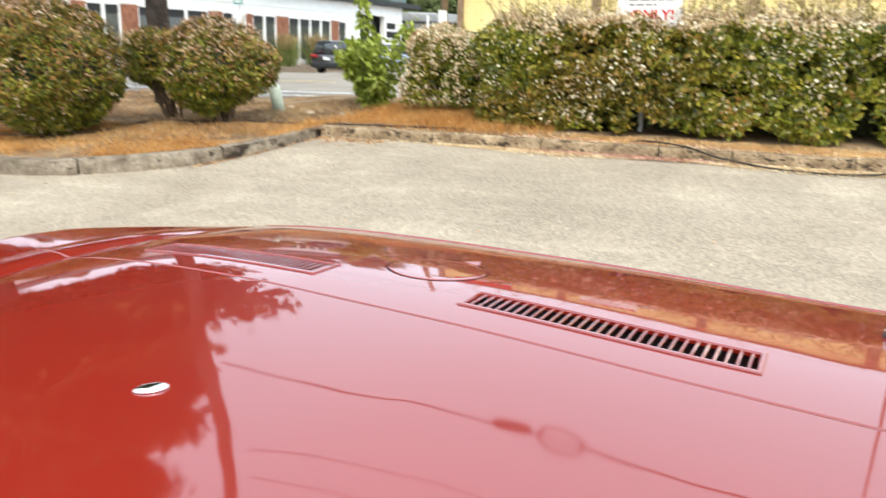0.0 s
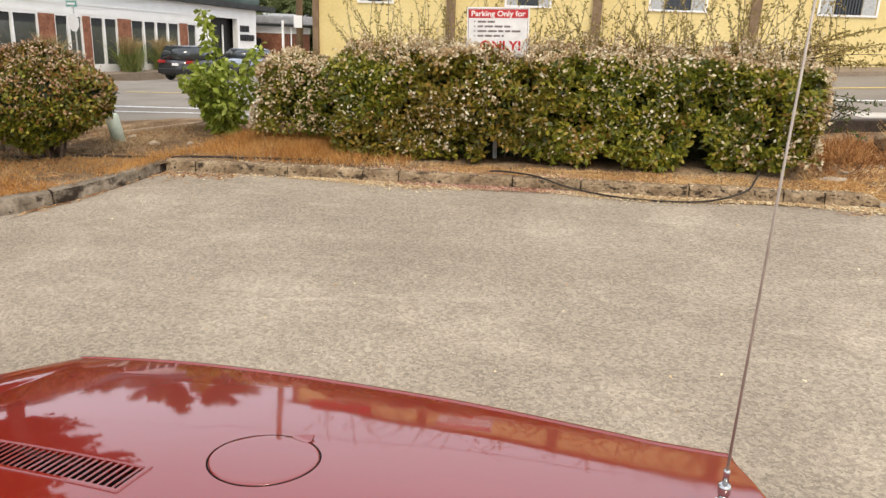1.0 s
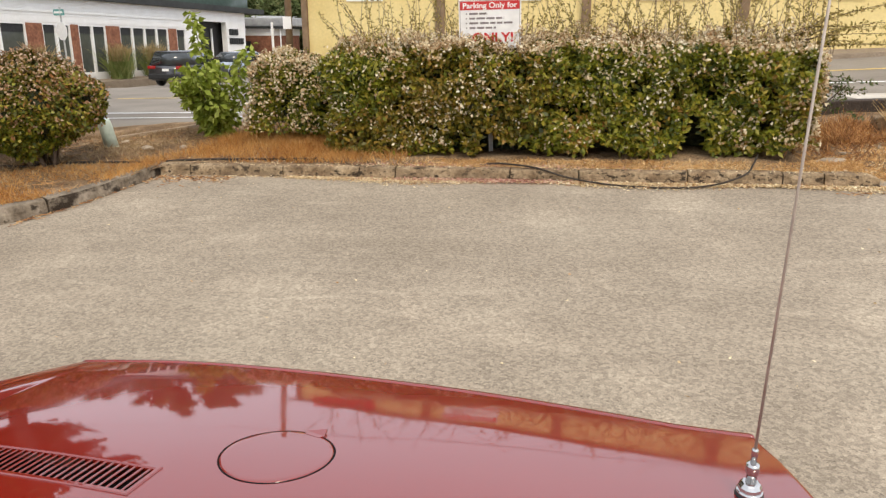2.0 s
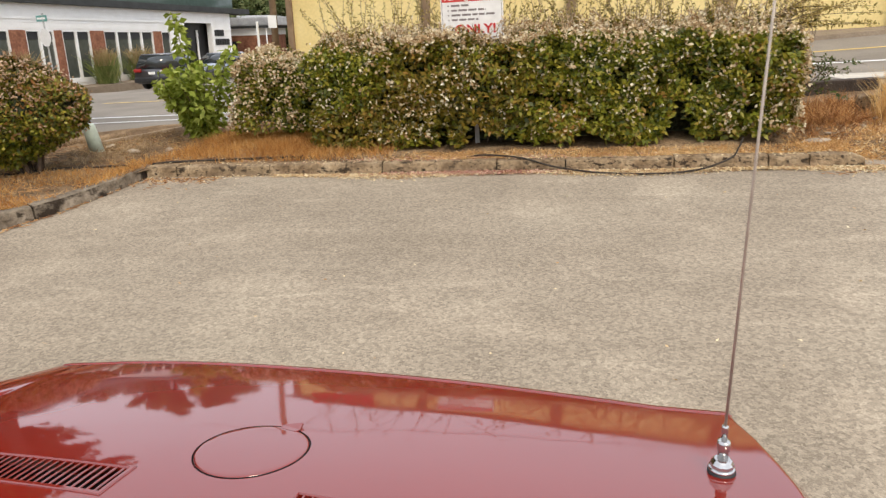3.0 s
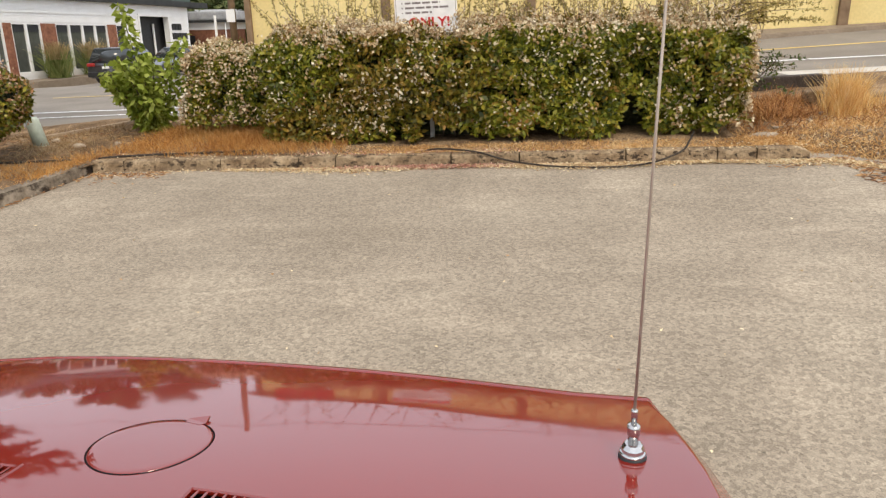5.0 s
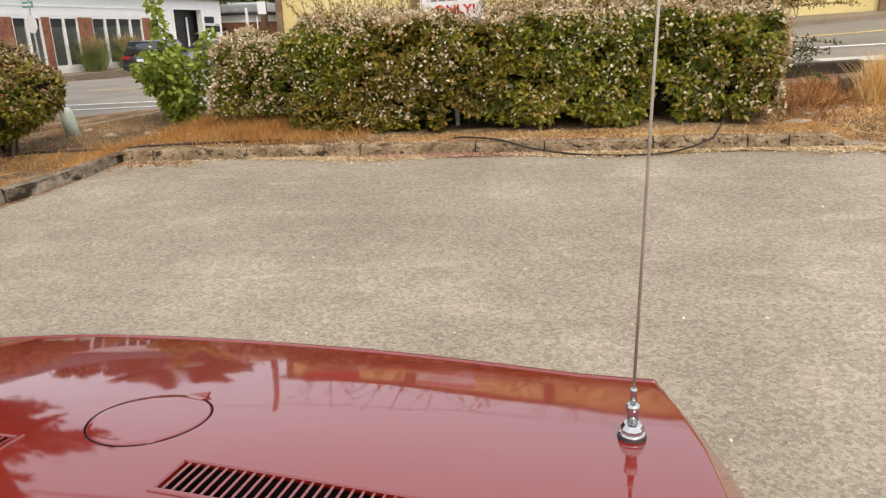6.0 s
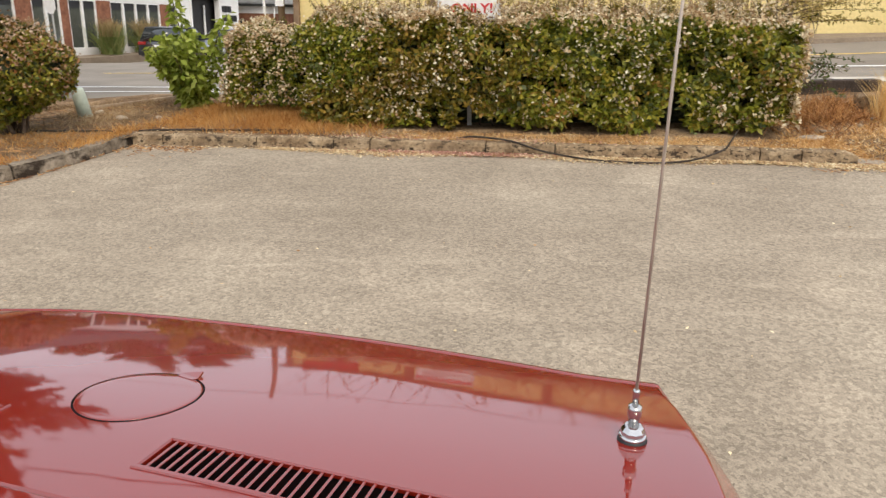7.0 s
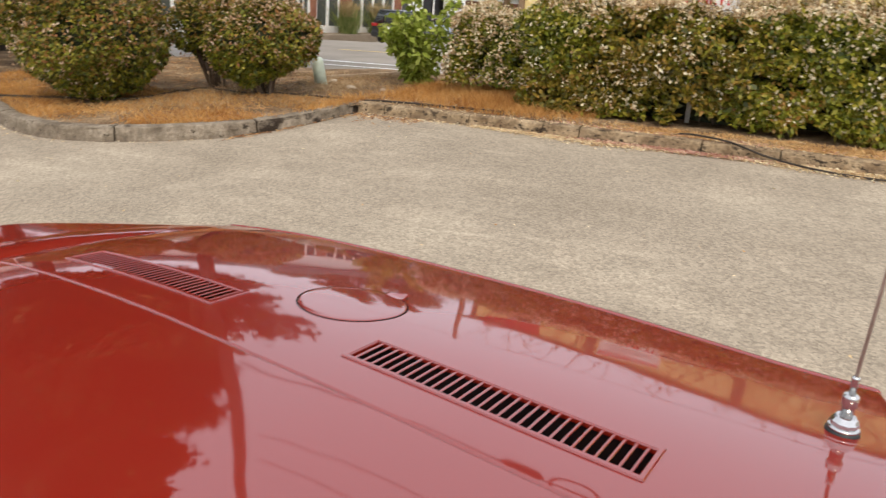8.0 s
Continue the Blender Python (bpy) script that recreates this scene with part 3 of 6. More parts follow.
# ---------------------------------------------------------------- kerb
def build_kerb():
    kerb = thing("kerb", label="weathered concrete kerb stones with dark broken joints", category="kerb", kind="structure")
    rng = random.Random(4)
    # centre line of the kerb on the lot: curve, then the straight run
    curve = [(x, kerb_y(x)) for x in (-14.0, -12.0, -10.0, -9.0, -8.0, -7.2, -6.62, -6.2, -5.85, -5.5, -5.17, -4.84, -4.5, -4.3, -4.2, -4.15, -4.121)]
    line = spline([(x, y, 0) for x, y in curve] + [(-4.122, 6.93, 0)], 8)
    runs = []
    dist = [0.0]
    for a, b in zip(line, line[1:]):
        dist.append(dist[-1] + (b - a).length)

    def along(d):
        k = max(i for i in range(len(dist)) if dist[i] <= d + 1e-9)
        k = min(k, len(line) - 2)
        return line[k].lerp(line[k + 1], (d - dist[k]) / (dist[k + 1] - dist[k]))

    # two cracked joints on the curve close to the corner, the others evenly spaced
    cuts = [0.0, 1.4, 2.8, 4.2, 5.6, 6.9, 8.0]
    target = [Vector((-5.25, 4.61, 0)), Vector((-4.42, 5.4, 0))]
    for q in target:
        cuts.append(min((k / 50 * dist[-1] for k in range(51)), key=lambda d: (along(d) - q).length))
    cuts = sorted(c for c in cuts if c < dist[-1] - 0.3) + [dist[-1]]
    for a, b in zip(cuts, cuts[1:]):
        if b - a > 0.1:
            n = max(int((b - a) / 0.035), 4)
            runs.append([along(a + 0.007 + (b - a - 0.014) * k / n) for k in range(n + 1)])
    joints = [-4.12, -3.79, -2.81, -2.04, -1.69, -0.62, -0.01, 0.91, 1.67, 1.99, 2.42]
    for a, b in zip(joints, joints[1:]):
        n = max(int((b - a) / 0.035), 4)
        runs.append([Vector((a + 0.006 + (b - a - 0.012) * k / n, kerb_y(a + (b - a) * k / n), 0)) for k in range(n + 1)])
    for run in runs:
        bm = bmesh.new()
        lift, out = rng.uniform(-0.006, 0.006), rng.uniform(-0.006, 0.006)
        rows = []
        for k, p in enumerate(run):
            worn = 1 - 0.3 * min(max((p.x - 2.28) / 0.14, 0), 1) ** 2
            d = (run[min(k + 1, len(run) - 1)] - run[max(k - 1, 0)]).normalized()
            n = Vector((-d.y, d.x, 0))
            ring = []
            for off, z in ((-0.012, -0.05), (-0.008, 0.02), (-0.004, 0.05), (0.0, 0.08), (0.004, 0.11), (0.01, 0.132), (0.024, 0.141), (0.06, 0.144), (0.1, 0.144), (0.135, 0.138), (0.15, 0.12), (0.155, -0.05)):
                chip = 0.007 * noise.noise(Vector((p.x * 7, p.y * 7, z * 20)))
                dent = noise.noise(Vector((p.x * 11 + 4, p.y * 11, z * 14)))
                chip += 0.03 * max(dent - 0.32, 0) * (1 if 0.01 < z < 0.143 else 0)
                ring.append(bm.verts.new(TILT @ (p + n * (off + out + chip) + Vector((0, 0, z * worn + lift + chip * 0.5)))))
            rows.append(ring)
        for a, b in zip(rows, rows[1:]):
            for i in range(len(a) - 1):
                bm.faces.new((a[i], b[i], b[i + 1], a[i + 1]))
        bm.faces.new(rows[0])
        bm.faces.new(rows[-1][::-1])
        bmesh.ops.recalc_face_normals(bm, faces=bm.faces)
        mid = run[len(run) // 2]
        part("kerb_stone", bm, KERB if mid.x > -4.1 else (DARK_FACED_KERB if mid.y > 5.3 else GREY_KERB), kerb)


build_kerb()


# ---------------------------------------------------------------- red sports car
CAR = TILT @ Matrix.Translation((-0.48, 1.5, 0)) @ Matrix.Rotation(radians(-6.2), 4, "Z")
SLOPE_V = [-1.0, -0.6, -0.3, -0.13, 0, 0.06, 0.21, 0.27, 0.37, 0.47]
SLOPE = [0.0, 0.5, 3.0, 6.5, 10.5, 12.0, 13.3, 13.8, 15.0, 16.5]        # how far the deck dips to the tail, in degrees
FINE_V = np.linspace(-1.0, 0.5, 601)
FALL = np.concatenate([[0], np.cumsum(np.tan(np.radians(np.interp(FINE_V[:-1] + 0.00125, SLOPE_V, SLOPE))) * 0.0025)])
FALL = 0.893 + np.interp(0.0, FINE_V, FALL) - FALL
TAIL = 0.466
FLARE_DOWN = [0, 0.004, 0.03, 0.06, 0.1, 0.14, 0.22, 0.36, 0.5, 0.6]      # how the right flank swells below its crease
FLARE = [0, 0.001, 0.015, 0.033, 0.053, 0.068, 0.081, 0.085, 0.075, 0.04]


def ease(t):
    t = min(max(t, 0), 1)
    return t * t * (3 - 2 * t)


def deck_z(u, v):
    """Height of the rear deck: crowned, falling to the tail, with a dip along the left haunch."""
    a = abs(u)
    side = a / 0.77
    if u < 0 and side > 1.085:                   # the left haunch runs out flatter and wider
        side = 1.085 + 0.15 * (side - 1.085)
    z = float(np.interp(v, FINE_V, FALL)) - 0.018 * side ** 4 + (0.012 if u > 0 else -0.006) * side ** 6 + ease((v + 0.3) / 0.75) * 0.016 * u
    if u > 0:
        fade = float(np.interp(v, [-0.1, TAIL], [1.0, 0.5]))
        haunch = 0.12 * float(np.interp(v, [-1, -0.6, -0.36, -0.18, 0, 0.2], [0.03, 0.04, 0.038, 0.036, 0.016, 0.0]))
        return z - 0.006 * fade * ease((u - 0.15) / 0.4) + haunch * ease((u - 0.835) / 0.034)
    rise = 1 - (1 - min(max((a - 0.735) / 0.11, 0), 1)) ** 2
    low = 0.0277 * (min(max(a - 0.15, 0), 0.585) / 0.585) ** 1.4 * float(np.interp(v, [-0.1, 0.1, 0.3, TAIL], [1.0, 0.65, 0.2, 0.16]))
    return z - low * (1 - rise) - rise * float(np.interp(v, [-1, -0.12, 0, 0.11, 0.28, 0.47], [0.013, 0.011, 0.009, 0.006, 0.003, 0.003]))


def deck_w(v):
    return float(np.interp(v, [-1.0, -0.5, -0.2, 0, 0.13, 0.32, 0.4, 0.455], [0.883, 0.901, 0.903, 0.889, 0.873, 0.834, 0.813, 0.803]))


def hip(v):
    return float(np.interp(v, [-1.0, -0.6, -0.2, -0.08, 0.02, 0.12, 0.22], [0.06, 0.09, 0.105, 0.1, 0.06, 0.02, 0.0]))


def deck_point(u, v):
    """Where a grid point of the rear deck lies: the outer part narrows and the tail bows."""
    a = abs(u)
    if a > 0.65:
        a = 0.65 + (a - 0.65) / (0.95 - 0.65) * (deck_w(v) + (hip(v) if u < 0 else 0) - 0.65)
    if v > 0.2:
        v = 0.2 + (v - 0.2) * (TAIL - 0.045 * (min(a, 0.66) / 0.65) ** 2 - 0.2) / (TAIL - 0.2)
    u = math.copysign(a, u)
    return u, v, deck_z(u, v)


def lines(*stops):
    out = []
    for (a, b, n) in stops:
        out += list(np.linspace(a, b, n, endpoint=False))
    return out


VENT_U, VENT_V = (0.145, 0.597), (-0.172, -0.088)
SEAM = -0.25


def build_rear_body(car):
    half = lines((0, VENT_U[0] + 0.008, 10), (VENT_U[0] + 0.008, VENT_U[1] - 0.008, 26), (VENT_U[1] - 0.008, 0.7, 8), (0.7, 0.75, 12), (0.75, 0.8, 5), (0.8, 0.95, 28)) + [0.95]
    us = [-u for u in half[:0:-1]] + half
    vs = lines((-1.0, SEAM - 0.0075, 30)) + [SEAM - 0.0075, SEAM - 0.0045, SEAM - 0.0028, SEAM - 0.0012, SEAM + 0.0012, SEAM + 0.0028, SEAM + 0.0045, SEAM + 0.0075]
    vs += lines((SEAM + 0.012, VENT_V[0] + 0.008, 5), (VENT_V[0] + 0.008, VENT_V[1] - 0.008, 5), (VENT_V[1] - 0.008, 0.41, 34), (0.41, TAIL - 0.019, 5)) + [TAIL - 0.019, TAIL - 0.0165, TAIL - 0.015, TAIL - 0.0135, TAIL - 0.011, TAIL - 0.005, TAIL]
    bm = bmesh.new()
    grid = []
    for v in vs:
        row = []
        for u in us:
            x, y, z = deck_point(u, v)
            if abs(v - SEAM) < 0.002 and x > -0.84:
                z -= 0.005
            if abs(v - TAIL + 0.015) < 0.0005:
                z -= 0.0022
            elif v > TAIL - 0.012:                       # a raised lip behind the groove
                z += 0.0024 if v < TAIL - 0.001 else 0.001
            row.append(bm.verts.new((x, y, z)))
        grid.append(row)

    def in_vent(u, v):
        return VENT_U[0] + 0.008 < abs(u) < VENT_U[1] - 0.008 and VENT_V[0] + 0.008 < v < VENT_V[1] - 0.008

    for j in range(len(vs) - 1):
        for i in range(len(us) - 1):
            if not in_vent((us[i] + us[i + 1]) / 2, (vs[j] + vs[j + 1]) / 2):
                bm.faces.new((grid[j][i], grid[j][i + 1], grid[j + 1][i + 1], grid[j + 1][i]))
    # the rounded shoulder, flanks and tail below the deck
    rim = [grid[j][-1] for j in range(len(vs))] + grid[-1][-2:0:-1] + [grid[j][0] for j in range(len(vs) - 1, -1, -1)]
    co = [v.co.copy() for v in rim]
    rows = [rim]
    steps = [(0.012 * math.sin(radians(a)), 0.012 * (1 - math.cos(radians(a)))) for a in (14, 28, 42, 56, 70, 84)] + [(0.0133, 0.03), (0.0147, 0.05), (0.016, 0.075), (0.018, 0.1), (0.02, 0.14), (0.024, 0.22), (0.015, 0.36), (-0.01, 0.5), (-0.08, 0.6)]
    normals = []
    for k, p in enumerate(co):
        a, b = co[max(k - 1, 0)], co[min(k + 1, len(co) - 1)]
        d = (b - a)
        normals.append(Vector((d.y, -d.x, 0)).normalized())
    normals = [(normals[max(k - 1, 0)] + normals[k] * 2 + normals[min(k + 1, len(co) - 1)]).normalized() for k in range(len(co))]
    for out, down in steps:
        row = []
        for p, n in zip(co, normals):
            wide = 0.012 * abs(n.x) ** 3 if n.x < 0 else 0.0            # the left flank rolls over more softly than the tail
            bulge = max(n.x, 0) ** 3 * float(np.interp(p.y, [-1, -0.5, 0, 0.1, 0.3, 0.42, 0.466], [0, 1, 1.05, 1.1, 1.0, 0.8, 0.5]))
            flare = bulge * float(np.interp(down, FLARE_DOWN, FLARE))
            turn = min(down / 0.012, 1)
            row.append(bm.verts.new(p + n * (out * (1 - 0.6 * bulge * (down < 0.013)) + flare + wide * math.sin(turn * 1.57)) - Vector((0, 0, down + wide * (1 - math.cos(turn * 1.57))))))
        rows.append(row)
    for a, b in zip(rows, rows[1:]):
        for k in range(len(a) - 1):
            bm.faces.new((a[k], b[k], b[k + 1], a[k + 1]))
    bmesh.ops.recalc_face_normals(bm, faces=bm.faces)
    part("rear_body", bm, PAINT, car, "glossy deep red rear deck and flanks", smooth=True)


def build_vent(car, side):
    u0, u1 = VENT_U
    v0, v1 = VENT_V
    bm = bmesh.new()
    loops = []
    for inset, lift in ((0, 0.0004), (0.0015, 0.003), (0.007, 0.003), (0.009, 0.0), (0.009, -0.006)):
        ring = []
        pts = [(u0 + inset + (u1 - u0 - 2 * inset) * k / 14, v0 + inset) for k in range(14)] + [(u1 - inset, v0 + inset + (v1 - v0 - 2 * inset) * k / 3) for k in range(3)]
        pts += [(u1 - inset - (u1 - u0 - 2 * inset) * k / 14, v1 - inset) for k in range(14)] + [(u0 + inset, v1 - inset - (v1 - v0 - 2 * inset) * k / 3) for k in range(3)]
        for u, v in pts:
            ring.append(bm.verts.new((side * u, v, deck_z(side * u, v) + lift)))
        loops.append(ring)
    for a, b in zip(loops, loops[1:]):
        for k in range(len(a)):
            bm.faces.new((a[k], a[(k + 1) % len(a)], b[(k + 1) % len(a)], b[k]))
    bmesh.ops.recalc_face_normals(bm, faces=bm.faces)
    frame_part = part("vent_frame", bm, PAINT, car, "red painted vent frame")
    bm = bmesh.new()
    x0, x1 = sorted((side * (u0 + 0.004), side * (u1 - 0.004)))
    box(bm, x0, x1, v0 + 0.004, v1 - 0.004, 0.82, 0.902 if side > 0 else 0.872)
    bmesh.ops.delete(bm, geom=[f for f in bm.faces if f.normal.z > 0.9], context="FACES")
    # the duct's shade is put into its colour
    part("vent_cavity", bm, GAP_SHADE, frame_part, "duct under the slats, coloured near-black for its shade")
    bm = bmesh.new()
    rows = []
    for k in range(5):
        v = v0 + 0.008 + (v1 - v0 - 0.016) * k / 4
        z = deck_z(side * 0.37, v)
        rows.append([bm.verts.new(c) for c in ((-0.0022, v, z - 0.0006), (-0.0013, v, z + 0.0005), (0.0013, v, z + 0.0005), (0.0022, v, z - 0.0006), (0.0016, v, z - 0.0022), (-0.0016, v, z - 0.0022))])
    for a, b in zip(rows, rows[1:]):
        for k in range(6):
            bm.faces.new((a[k], a[(k + 1) % 6], b[(k + 1) % 6], b[k]))
    bmesh.ops.recalc_face_normals(bm, faces=bm.faces)
    first = part("slat", bm, PAINT, frame_part)
    n = 29
    for k in range(n):
        u = u0 + 0.011 + (u1 - u0 - 0.022) * (k + 0.5) / n
        ob = first if k == 0 else new("slat", first.data)
        ob.parent = frame_part
        ob.location = (side * u, 0, deck_z(side * u, -0.13) - deck_z(side * 0.37, -0.13))
    # a lengthwise stiffener under the slats
    part("stiffener", boxed(x0, x1, (v0 + v1) / 2 - 0.0015, (v0 + v1) / 2 + 0.0015, 0.872 if side > 0 else 0.862, 0.878 if side > 0 else 0.868), BLACK, frame_part)


def disc(cx, cy, radii, seg=64):
    """Rings of (radius, lift) that follow the deck."""
    bm = bmesh.new()
    loops = []
    for r, lift in radii:
        loops.append([bm.verts.new((cx + r * math.cos(a), cy + r * math.sin(a), deck_z(cx + r * math.cos(a), cy + r * math.sin(a)) + lift)) for a in (2 * math.pi * k / seg for k in range(seg))])
    for a, b in zip(loops, loops[1:]):
        for k in range(seg):
            bm.faces.new((a[k], a[(k + 1) % seg], b[(k + 1) % seg], b[k]))
    return bm


def build_sports_car():
    car = thing("sports_car", CAR, "glossy deep red low sports car parked on pale asphalt", "car")
    build_rear_body(car)
    for side in (1, -1):
        build_vent(car, side)
    # round fuel lid with finger notch; a dark ring paints its shaded gap
    bm = disc(0.007, 0.012, [(0.095, -0.001), (0.0954, 0.0006), (0.098, 0.0006), (0.0985, 0.0)])
    part("lid_gap_ring", bm, GAP_SHADE, car, "dark ring laid on the deck for the shaded lid gap")
    bm = disc(0.007, 0.012, [(0.0, 0.0016), (0.03, 0.0016), (0.06, 0.0016), (0.082, 0.0016), (0.092, 0.0015), (0.0943, 0.0011), (0.095, 0.0)])
    bmesh.ops.remove_doubles(bm, verts=bm.verts, dist=0.0001)
    bmesh.ops.recalc_face_normals(bm, faces=bm.faces)
    lid = part("fuel_lid", bm, PAINT, car, "round red fuel lid", smooth=True)
    a0 = radians(80)
    bm = bmesh.new()
    ring = []
    for r, a, lift in ((0.089, -0.24, 0.002), (0.099, -0.27, 0.0025), (0.117, -0.16, 0.008), (0.101, 0.16, 0.003), (0.089, 0.14, 0.002)):
        x, y = 0.007 + r * math.cos(a0 + a), 0.012 + r * math.sin(a0 + a)
        ring.append((x, y, deck_z(x, y) + lift))
    top = [bm.verts.new(p) for p in ring]
    low = [bm.verts.new((x, y, z - 0.004)) for x, y, z in ring]
    bm.faces.new(top)
    for k in range(5):
        bm.faces.new((top[k], low[k], low[(k + 1) % 5], top[(k + 1) % 5]))
    bmesh.ops.recalc_face_normals(bm, faces=bm.faces)
    part("finger_notch", bm, PAINT, lid)
    # aerial on the rear corner
    z = deck_z(0.769, 0.148)
    at = (0.769, 0.148, z - 0.004)
    part("aerial_gasket", lathe([(0.0215, 0), (0.022, 0.006), (0.021, 0.0105), (0.018, 0.0115)], 28, at), RUBBER, car, "black rubber gasket", True)
    part("aerial_washer", lathe([(0.0185, 0.0105), (0.0205, 0.0125), (0.0198, 0.0155), (0.014, 0.0165)], 28, at), AGED_CHROME, car, "domed chrome washer", True)
    nut = lathe([(0.0175, 0.0155), (0.0187, 0.018), (0.0178, 0.023), (0.015, 0.0275), (0.0125, 0.03), (0.009, 0.0305)], 10, at)
    part("aerial_nut", nut, AGED_CHROME, car, "faceted chrome nut")
    part("aerial_collar", lathe([(0.0085, 0.028), (0.008, 0.045), (0.0098, 0.047), (0.0105, 0.06), (0.0095, 0.064), (0.005, 0.065)], 20, at), AGED_CHROME, car, "chrome collar", True)
    part("aerial_sleeve", lathe([(0.0048, 0.062), (0.0048, 0.086), (0.0056, 0.088), (0.005, 0.091), (0.002, 0.092)], 16, at), AGED_CHROME, car, "chrome sleeve", True)
    part("aerial_mast", tube([(at[0], at[1], at[2] + 0.09), (at[0] + 0.008, at[1], at[2] + 0.5), (at[0] + 0.016, at[1], at[2] + 0.86)], [0.0024, 0.0021, 0.0017], 8), MAST, car, "thin steel aerial mast", True)
    # chrome button on the panel before the seam
    bx, by = -0.042, -0.603
    button = part("lock_button", lathe([(0.0205, 0), (0.02, 0.002), (0.0162, 0.004), (0.007, 0.0048)], 28, (0, 0, 0), (1, 0.56)), CHROME, car, "oval chrome lock button", True)
    button.matrix_local = Matrix.Translation((bx, by, deck_z(bx, by) + 0.0004)) @ Matrix.Rotation(radians(44), 4, "Z")
    # the rest of the shell: doors, nose, seats and wheels
    for s in (1, -1):
        bm = bmesh.new()
        rows = []
        for v in np.linspace(-2.15, -1.0, 8):
            w = 0.872 - 0.02 * ((v + 1.0) / 1.15) ** 2
            rows.append([bm.verts.new((s * (w + o), v, zz)) for o, zz in ((-0.1, 0.85), (-0.05, 0.895), (0.0, 0.895), (0.03, 0.875), (0.042, 0.83), (0.055, 0.7), (0.06, 0.58), (0.045, 0.42), (-0.03, 0.3))])
        for a, b in zip(rows, rows[1:]):
            for k in range(len(a) - 1):
                bm.faces.new((a[k], a[k + 1], b[k + 1], b[k]))
        bmesh.ops.recalc_face_normals(bm, faces=bm.faces)
        part("door", bm, PAINT, car, "red car door", True)
        part("seat", boxed(s * 0.4 - 0.26, s * 0.4 + 0.26, -1.75, -1.2, 0.34, 0.46, 0.05), LEATHER, car, "black vinyl seat", True)
        part("seat_back", boxed(s * 0.4 - 0.26, s * 0.4 + 0.26, -1.24, -1.08, 0.4, 0.86, 0.05), LEATHER, car, "black vinyl seat back", True)
        for v in (-0.55, -3.05):
            tyre = part("wheel", lathe([(0.2, -0.1), (0.31, -0.105), (0.335, -0.07), (0.338, 0), (0.335, 0.07), (0.31, 0.105), (0.2, 0.1)], 32), RUBBER, car, "black tyre with steel rim", True)
            tyre.matrix_local = Matrix.Translation((s * 0.76, v, 0.338)) @ Matrix.Rotation(radians(90), 4, "Y")
            part("rim", lathe([(0.04, -0.09), (0.19, -0.08), (0.205, 0.0), (0.19, 0.08), (0.04, 0.09)], 24), STEEL, tyre, "", True)
    bm = bmesh.new()
    rows = []
    for v, w, h in ((-2.15, 0.89, 0.9), (-2.6, 0.89, 0.89), (-3.05, 0.92, 0.86), (-3.5, 0.86, 0.76), (-3.8, 0.76, 0.66), (-3.95, 0.62, 0.55)):
        rows.append([bm.verts.new((w * a, v, h * b)) for a, b in ((-0.96, 0.35), (-1.03, 0.7), (-0.97, 0.93), (-0.8, 1.0), (-0.45, 0.97), (0, 0.985), (0.45, 0.97), (0.8, 1.0), (0.97, 0.93), (1.03, 0.7), (0.96, 0.35))])
    for a, b in zip(rows, rows[1:]):
        for k in range(len(a) - 1):
            bm.faces.new((a[k], a[k + 1], b[k + 1], b[k]))
    bm.faces.new(rows[-1])
    bmesh.ops.recalc_face_normals(bm, faces=bm.faces)
    part("front_body", bm, PAINT, car, "red bonnet and front wings", True)
    part("cockpit_floor", boxed(-0.85, 0.85, -2.15, -1.0, 0.2, 0.26), LEATHER, car, "black cockpit carpet")


build_sports_car()


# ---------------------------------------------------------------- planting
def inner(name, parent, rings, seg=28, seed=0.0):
    """A ragged solid core within a shrub's leaves, coloured dark as its inner shade."""
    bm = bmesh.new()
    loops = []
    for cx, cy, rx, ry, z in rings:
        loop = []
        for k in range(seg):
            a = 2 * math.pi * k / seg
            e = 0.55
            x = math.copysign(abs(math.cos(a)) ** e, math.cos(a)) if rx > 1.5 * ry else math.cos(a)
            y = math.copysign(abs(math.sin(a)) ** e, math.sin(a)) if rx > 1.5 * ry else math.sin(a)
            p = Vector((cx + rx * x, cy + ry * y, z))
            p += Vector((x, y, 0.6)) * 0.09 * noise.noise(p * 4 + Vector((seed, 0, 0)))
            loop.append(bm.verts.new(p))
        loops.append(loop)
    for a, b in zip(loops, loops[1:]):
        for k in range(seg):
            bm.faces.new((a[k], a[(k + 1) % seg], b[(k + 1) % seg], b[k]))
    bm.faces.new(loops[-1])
    return part(name, bm, CORE, parent, "solid dark core for the shaded inside")


def blossoms(rng, p, n, parent, label="clusters of faded pinkish white blossom", count=4, size=0.03):
    q = np.repeat(p, count, 0) + rng.normal(size=(len(p) * count, 3)) * 0.02
    v, f = leaf_arrays(rng, q, np.repeat(n, count, 0) + [0, 0, 0.3], size * 1.3, size, 1.2, facing=True)
    quads("blossom", v, f, BLOSSOM, parent, label)


